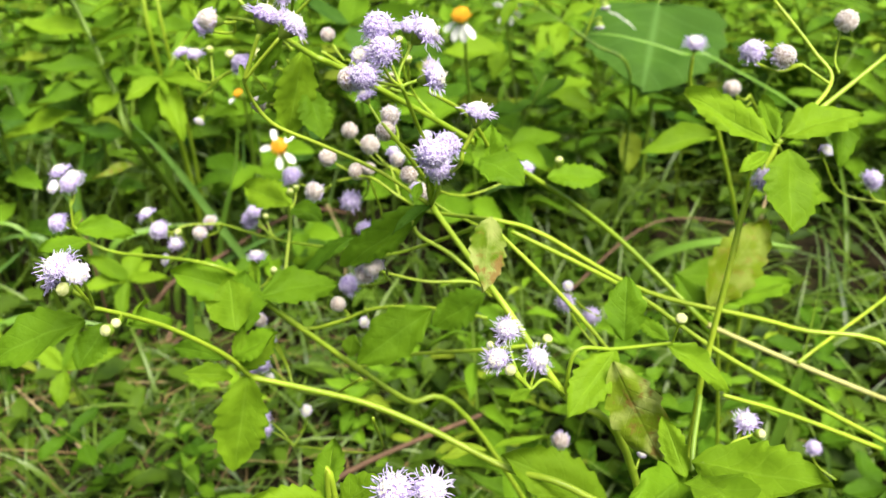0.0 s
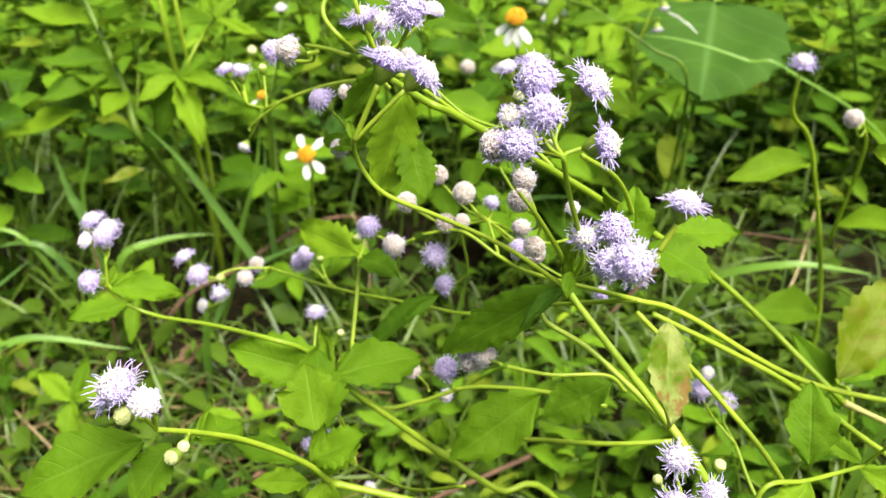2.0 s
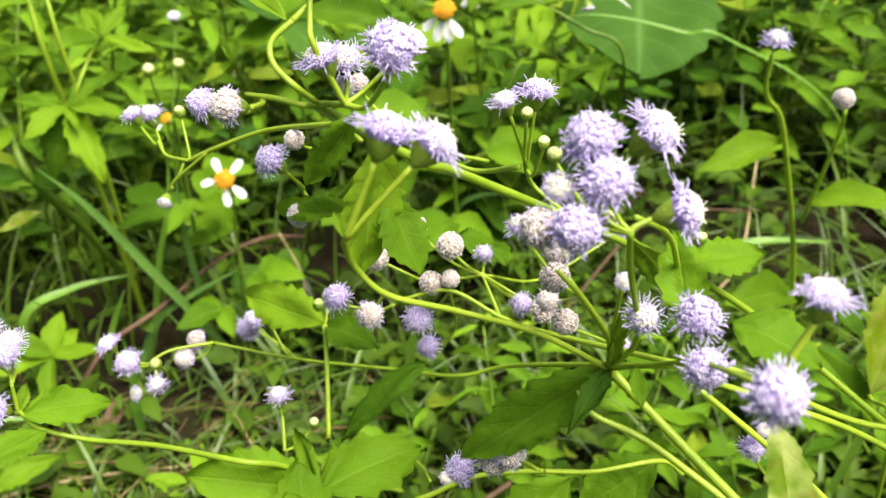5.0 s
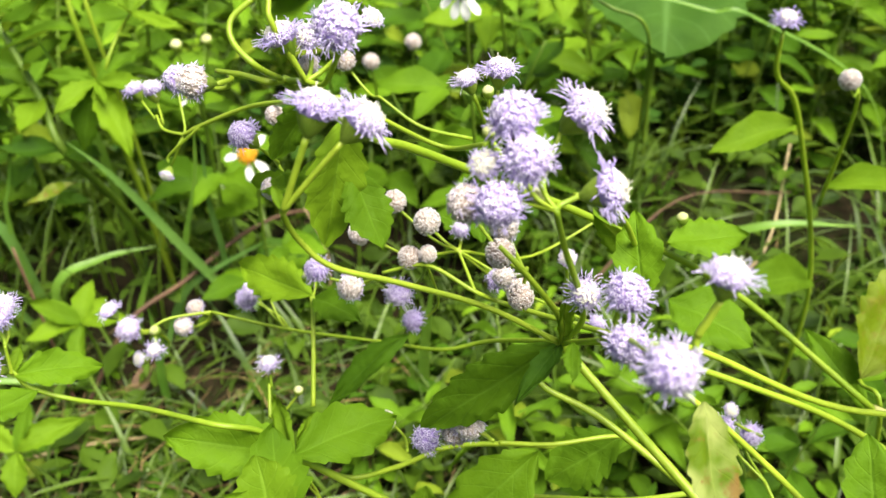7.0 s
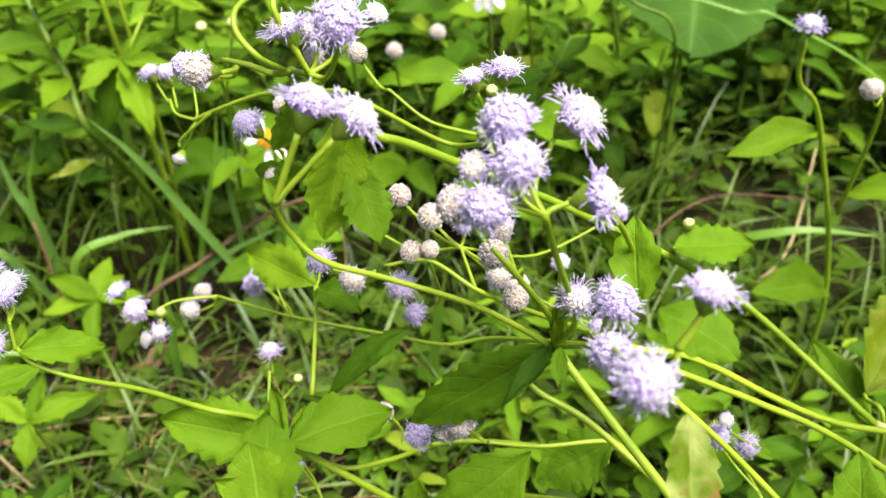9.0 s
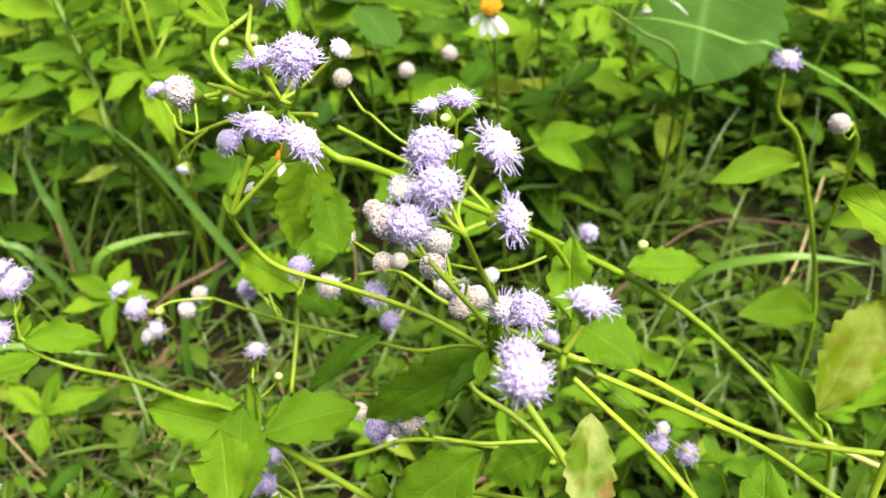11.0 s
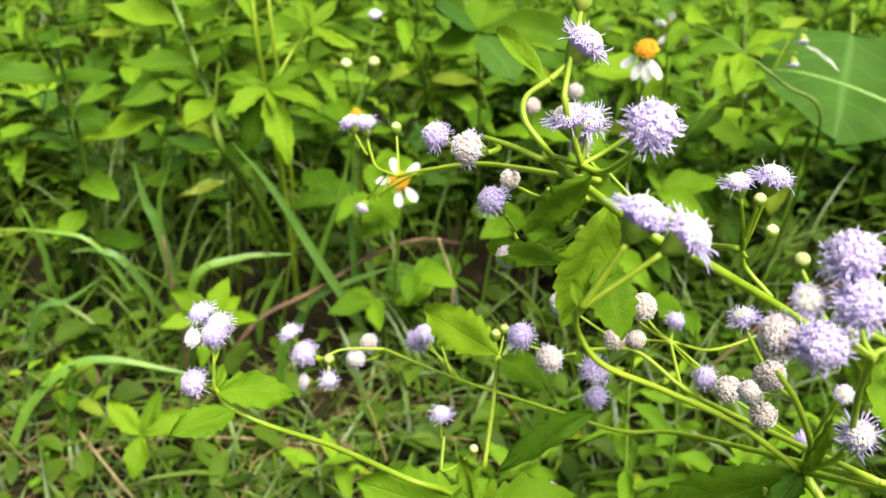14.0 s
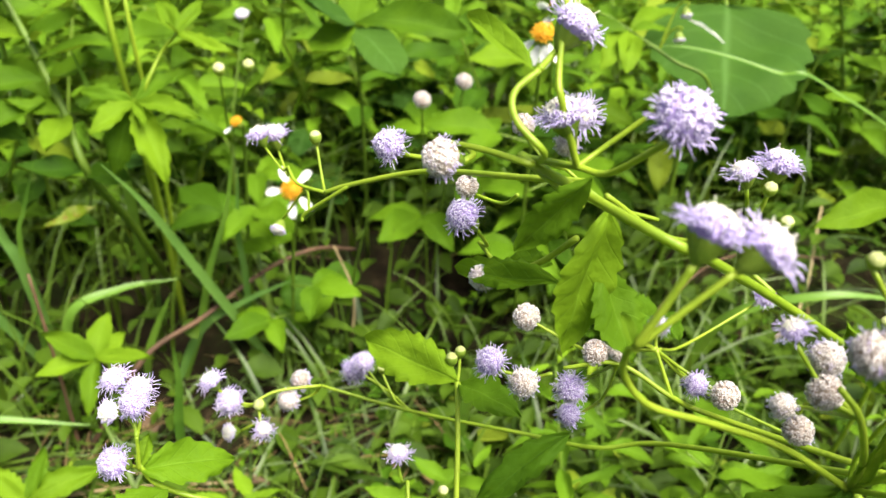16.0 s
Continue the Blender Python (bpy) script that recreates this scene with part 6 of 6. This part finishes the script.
sprig("seedling_weed", "upright seedling with four broad fresh green leaves", (-0.2034, 0.4810, 0), (-0.2034, 0.4750, 0.0629),
      (((-0.2237, 0.4700, 0.0840), 0.0125, LEAF_BRIGHT), ((-0.2272, 0.4600, 0.0691), 0.0115, LEAF_BRIGHT), ((-0.2004, 0.4900, 0.0812), 0.012, LEAF_BRIGHT), ((-0.1891, 0.4850, 0.0702), 0.011, LEAF_BRIGHT), ((-0.1729, 0.4650, 0.0710), 0.011, LEAF_BRIGHT), ((-0.2055, 0.4500, 0.0479), 0.01, LEAF_BRIGHT)), "weed", 0.0012)
sprig("leafy_weed", "low weed with three large fresh toothed leaves", (-0.2115, 0.3890, 0), (-0.2115, 0.3850, 0.0595),
      (((-0.2287, 0.3920, 0.0738), 0.0115, LEAF_BRIGHT), ((-0.2122, 0.3680, 0.0478), 0.012, LEAF_BRIGHT), ((-0.1863, 0.3920, 0.0735), 0.012, LEAF_BRIGHT), ((-0.2041, 0.4000, 0.0768), 0.008, LEAF)), "toothed", 0.0009)
sprig("round_leaved_weed", "tall weed with round dull green leaves", (-0.0600, 0.6600, 0), (-0.0682, 0.6300, 0.1860),
      (((-0.0940, 0.6000, 0.2111), 0.025, LEAF_BLUE), ((-0.0441, 0.5850, 0.1773), 0.025, LEAF_BLUE), ((-0.0072, 0.6100, 0.2016), 0.018, LEAF), ((-0.0926, 0.6000, 0.1772), 0.02, LEAF), ((-0.0641, 0.6500, 0.2015), 0.022, LEAF)), "round", 0.0013)
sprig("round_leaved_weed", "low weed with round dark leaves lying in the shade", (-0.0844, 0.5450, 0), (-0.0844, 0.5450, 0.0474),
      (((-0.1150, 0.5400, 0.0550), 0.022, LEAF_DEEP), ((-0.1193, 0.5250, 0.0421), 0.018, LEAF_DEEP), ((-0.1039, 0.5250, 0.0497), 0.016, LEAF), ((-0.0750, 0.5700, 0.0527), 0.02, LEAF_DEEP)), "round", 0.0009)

# fresh seedlings on the open litter
for x, y, s, t in ((-0.262, 0.44, 0.8, 130), (-0.12, 0.42, 0.9, 200)):
    copy_thing(WEEDS_LOW[0], Matrix.Translation((x, y, -0.002)) @ pose(0, 0, 0, 4, -5, t) @ Matrix.Scale(s, 4))

# long grass blades and fallen twigs
for pts, wide, mat in (
        ([(-0.118, 0.535, -0.002), (-0.1540, 0.5200, 0.0798), (-0.1720, 0.5000, 0.1345), (-0.1848, 0.4800, 0.1703)], 0.0055, GRASS_BLUE),
        ([(-0.1790, 0.5150, -0.002), (-0.1605, 0.5250, 0.0385), (-0.1387, 0.5280, 0.0545), (-0.1031, 0.5300, 0.0718)], 0.0050, GRASS_BLUE),
        ([(-0.305, 0.41, -0.002), (-0.285, 0.42, 0.04), (-0.255, 0.432, 0.062), (-0.20, 0.44, 0.050)], 0.006, GRASS),
        ([(-0.225, 0.505, -0.002), (-0.2217, 0.5000, 0.0680), (-0.1968, 0.5100, 0.0801), (-0.1671, 0.5200, 0.0796)], 0.0055, GRASS),
        ([(-0.2440, 0.5350, -0.002), (-0.2500, 0.5300, 0.0788), (-0.2562, 0.5300, 0.1008), (-0.2604, 0.5300, 0.1297)], 0.0062, GRASS_BLUE),
        ([(-0.2510, 0.5320, -0.002), (-0.2487, 0.5300, 0.0937), (-0.2416, 0.5300, 0.1202), (-0.2316, 0.5300, 0.1473)], 0.0030, GRASS),
        ([(-0.1330, 0.5400, -0.002), (-0.1324, 0.5300, 0.0708), (-0.1341, 0.5300, 0.1020), (-0.1312, 0.5300, 0.1421)], 0.0034, GRASS_BLUE),
        ([(-0.2480, 0.5350, -0.002), (-0.2742, 0.5300, 0.0539), (-0.2913, 0.5300, 0.0646), (-0.3106, 0.5300, 0.0615)], 0.0048, GRASS_BLUE),
        ([(-0.2600, 0.5300, -0.002), (-0.2900, 0.5300, 0.0650), (-0.3197, 0.5300, 0.0753), (-0.3600, 0.5300, 0.0740)], 0.0026, GRASS),
        ([(-0.3250, 0.5320, -0.002), (-0.3261, 0.5300, 0.0437), (-0.3270, 0.5300, 0.0643), (-0.3340, 0.5300, 0.0950)], 0.0044, GRASS),
        ([(-0.1960, 0.5320, -0.002), (-0.1924, 0.5300, 0.0194), (-0.1840, 0.5300, 0.0419), (-0.1742, 0.5300, 0.0636)], 0.0052, GRASS),
        ([(-0.1650, 0.4600, -0.002), (-0.1634, 0.4600, 0.0330), (-0.1608, 0.4600, 0.0534), (-0.1607, 0.4600, 0.0800)], 0.0050, GRASS),
        ([(-0.3150, 0.4600, -0.002), (-0.2969, 0.4600, 0.0656), (-0.2764, 0.4600, 0.0784), (-0.2542, 0.4600, 0.0964)], 0.0040, GRASS_BLUE),
        ([(-0.1735, 0.5300, -0.002), (-0.1617, 0.5300, 0.0350), (-0.1517, 0.5300, 0.0774), (-0.1391, 0.5300, 0.1166), (-0.1336, 0.5300, 0.1495)], 0.0042, GRASS),
        ([(-0.205, 0.60, -0.002), (-0.2, 0.57, 0.12), (-0.21, 0.55, 0.2)], 0.006, GRASS),
        ([(0.12, 0.50, -0.002), (0.13, 0.48, 0.07), (0.17, 0.46, 0.10), (0.22, 0.46, 0.095)], 0.006, GRASS),
        ([(0.31, 0.56, -0.002), (0.26, 0.535, 0.13), (0.1719, 0.520, 0.1925), (0.149, 0.525, 0.1963), (0.1277, 0.535, 0.2007), (0.1033, 0.545, 0.2031), (0.0794, 0.55, 0.2008)], 0.0020, GRASS),
        ([(0.02, 0.60, -0.002), (0.03, 0.56, 0.08), (0.06, 0.54, 0.10)], 0.005, GRASS_BLUE),
        ([(-0.02, 0.45, -0.002), (-0.018, 0.44, 0.05), (-0.012, 0.43, 0.105)], 0.006, GRASS),
        ([(0.18, 0.36, -0.002), (0.175, 0.34, 0.09), (0.16, 0.31, 0.16)], 0.007, GRASS)):
    grass_blade("grass_blade", pts, wide, mat, "long folded green grass blade bowing over")


def twig(points, r0, r1, mat, label):
    v, f = tube_data(smooth_line(points, 6), r0, r1, 6, 0.25)
    return tagged(new("twig", mesh_of("twig", v, f, [mat])), label, "twig", "fallen twigs")


twig([(-0.215, 0.470, 0.004), (-0.1862, 0.4950, 0.0447), (-0.1565, 0.5200, 0.0531), (-0.1231, 0.5500, 0.0639), (-0.095, 0.575, 0.062), (-0.07, 0.60, 0.045)], 0.0017, 0.0012, TWIG, "brown twig lying among weeds")
twig([(-0.222, 0.475, 0.0), (-0.226, 0.482, 0.05), (-0.232, 0.49, 0.105)], 0.0011, 0.0008, TWIG, "thin upright dead brown stem")
twig([(-0.11, 0.30, 0.004), (-0.05, 0.325, 0.040), (0.03, 0.37, 0.045)], 0.0018, 0.0013, TWIG, "brown twig lying on soil")
twig([(0.08, 0.50, 0.03), (0.15, 0.54, 0.07), (0.24, 0.57, 0.05)], 0.0010, 0.0007, TWIG, "reddish brown dead stem among weeds")
twig([(-0.30, 0.40, 0.004), (-0.22, 0.43, 0.012), (-0.13, 0.44, 0.006)], 0.0012, 0.0008, STRAW, "pale dry stalk lying on soil")
twig([(-0.30, 0.46, 0.006), (-0.24, 0.40, 0.016), (-0.19, 0.36, 0.008)], 0.0010, 0.0007, STRAW, "pale dry stalk lying on soil")
twig([(0.17, 0.52, 0.004), (0.22, 0.55, 0.02), (0.26, 0.62, 0.06)], 0.0013, 0.0008, STRAW, "pale dry stalk leaning among weeds")
twig([(-0.075, 0.545, -0.002), (-0.072, 0.548, 0.045), (-0.083, 0.553, 0.078)], 0.0009, 0.0007, STRAW, "bent yellow-brown dead stalk in the shade")

# spent seed heads and small buds of the daisies
d = thing("daisy_plant", (-0.02, 0.60, 0), "daisy stems with round spiky seed heads", "wildflower", daisies)
for at, foot in (((-0.034, 0.548, 0.172), (-0.02, 0.60, -0.003)), ((-0.009, 0.569, 0.174), (-0.02, 0.60, -0.003))):
    head(d, "brown", at, 0.011, (0.1, -0.5, 0.8))
    stem(d, [foot, Vector(at).lerp(Vector(foot), 0.4) + Vector((0, 0.008, 0)), Vector(at) - Vector((0, 0, 0.004))], 0.0009, 0.0006, STEM_DARK)
for z, a in ((0.08, -2.2), (0.10, -0.6), (0.12, 1.8)):
    trifoliate(d, (-0.018, 0.59, z), a, 0.042)
d = thing("daisy_plant", (-0.15, 0.64, 0), "daisy stems with small yellow-green buds", "wildflower", daisies)
for at, kind, size in (((-0.139, 0.553, 0.187), "bud", 0.008), ((-0.126, 0.572, 0.182), "bud", 0.008), ((-0.135, 0.640, 0.188), "young", 0.011)):
    head(d, kind, at, size, (0.0, -0.4, 0.9))
    stem(d, [(-0.15, 0.64, -0.003), (-0.145, 0.61, 0.11), Vector(at) - Vector((0, 0, size * 0.45))], 0.0008, 0.0005, STEM_DARK)
for z, a in ((0.07, -2.0), (0.09, -0.4), (0.11, 2.0)):
    trifoliate(d, (-0.147, 0.62, z), a, 0.036)

# dead leaves on the litter
r = random.Random(31)
for i in range(11):
    x, y = r.uniform(-0.34, -0.10), r.uniform(0.30, 0.50)
    n, a = r.uniform(0.012, 0.022), r.uniform(0, 360)
    m = Matrix.Translation((x, y, ground_height(x, y) + 0.012)) @ pose(0, 0, 0, r.uniform(-25, 25), r.uniform(-30, 30), a)
    ob = new("dead_leaf", blade_of("smooth", DEAD, i % 4))
    ob.matrix_basis = m @ Matrix.Diagonal((n * 0.45, n, n, 1))
    tagged(ob, "curled brown dead leaf lying on soil", "dead leaf", "dead leaves")
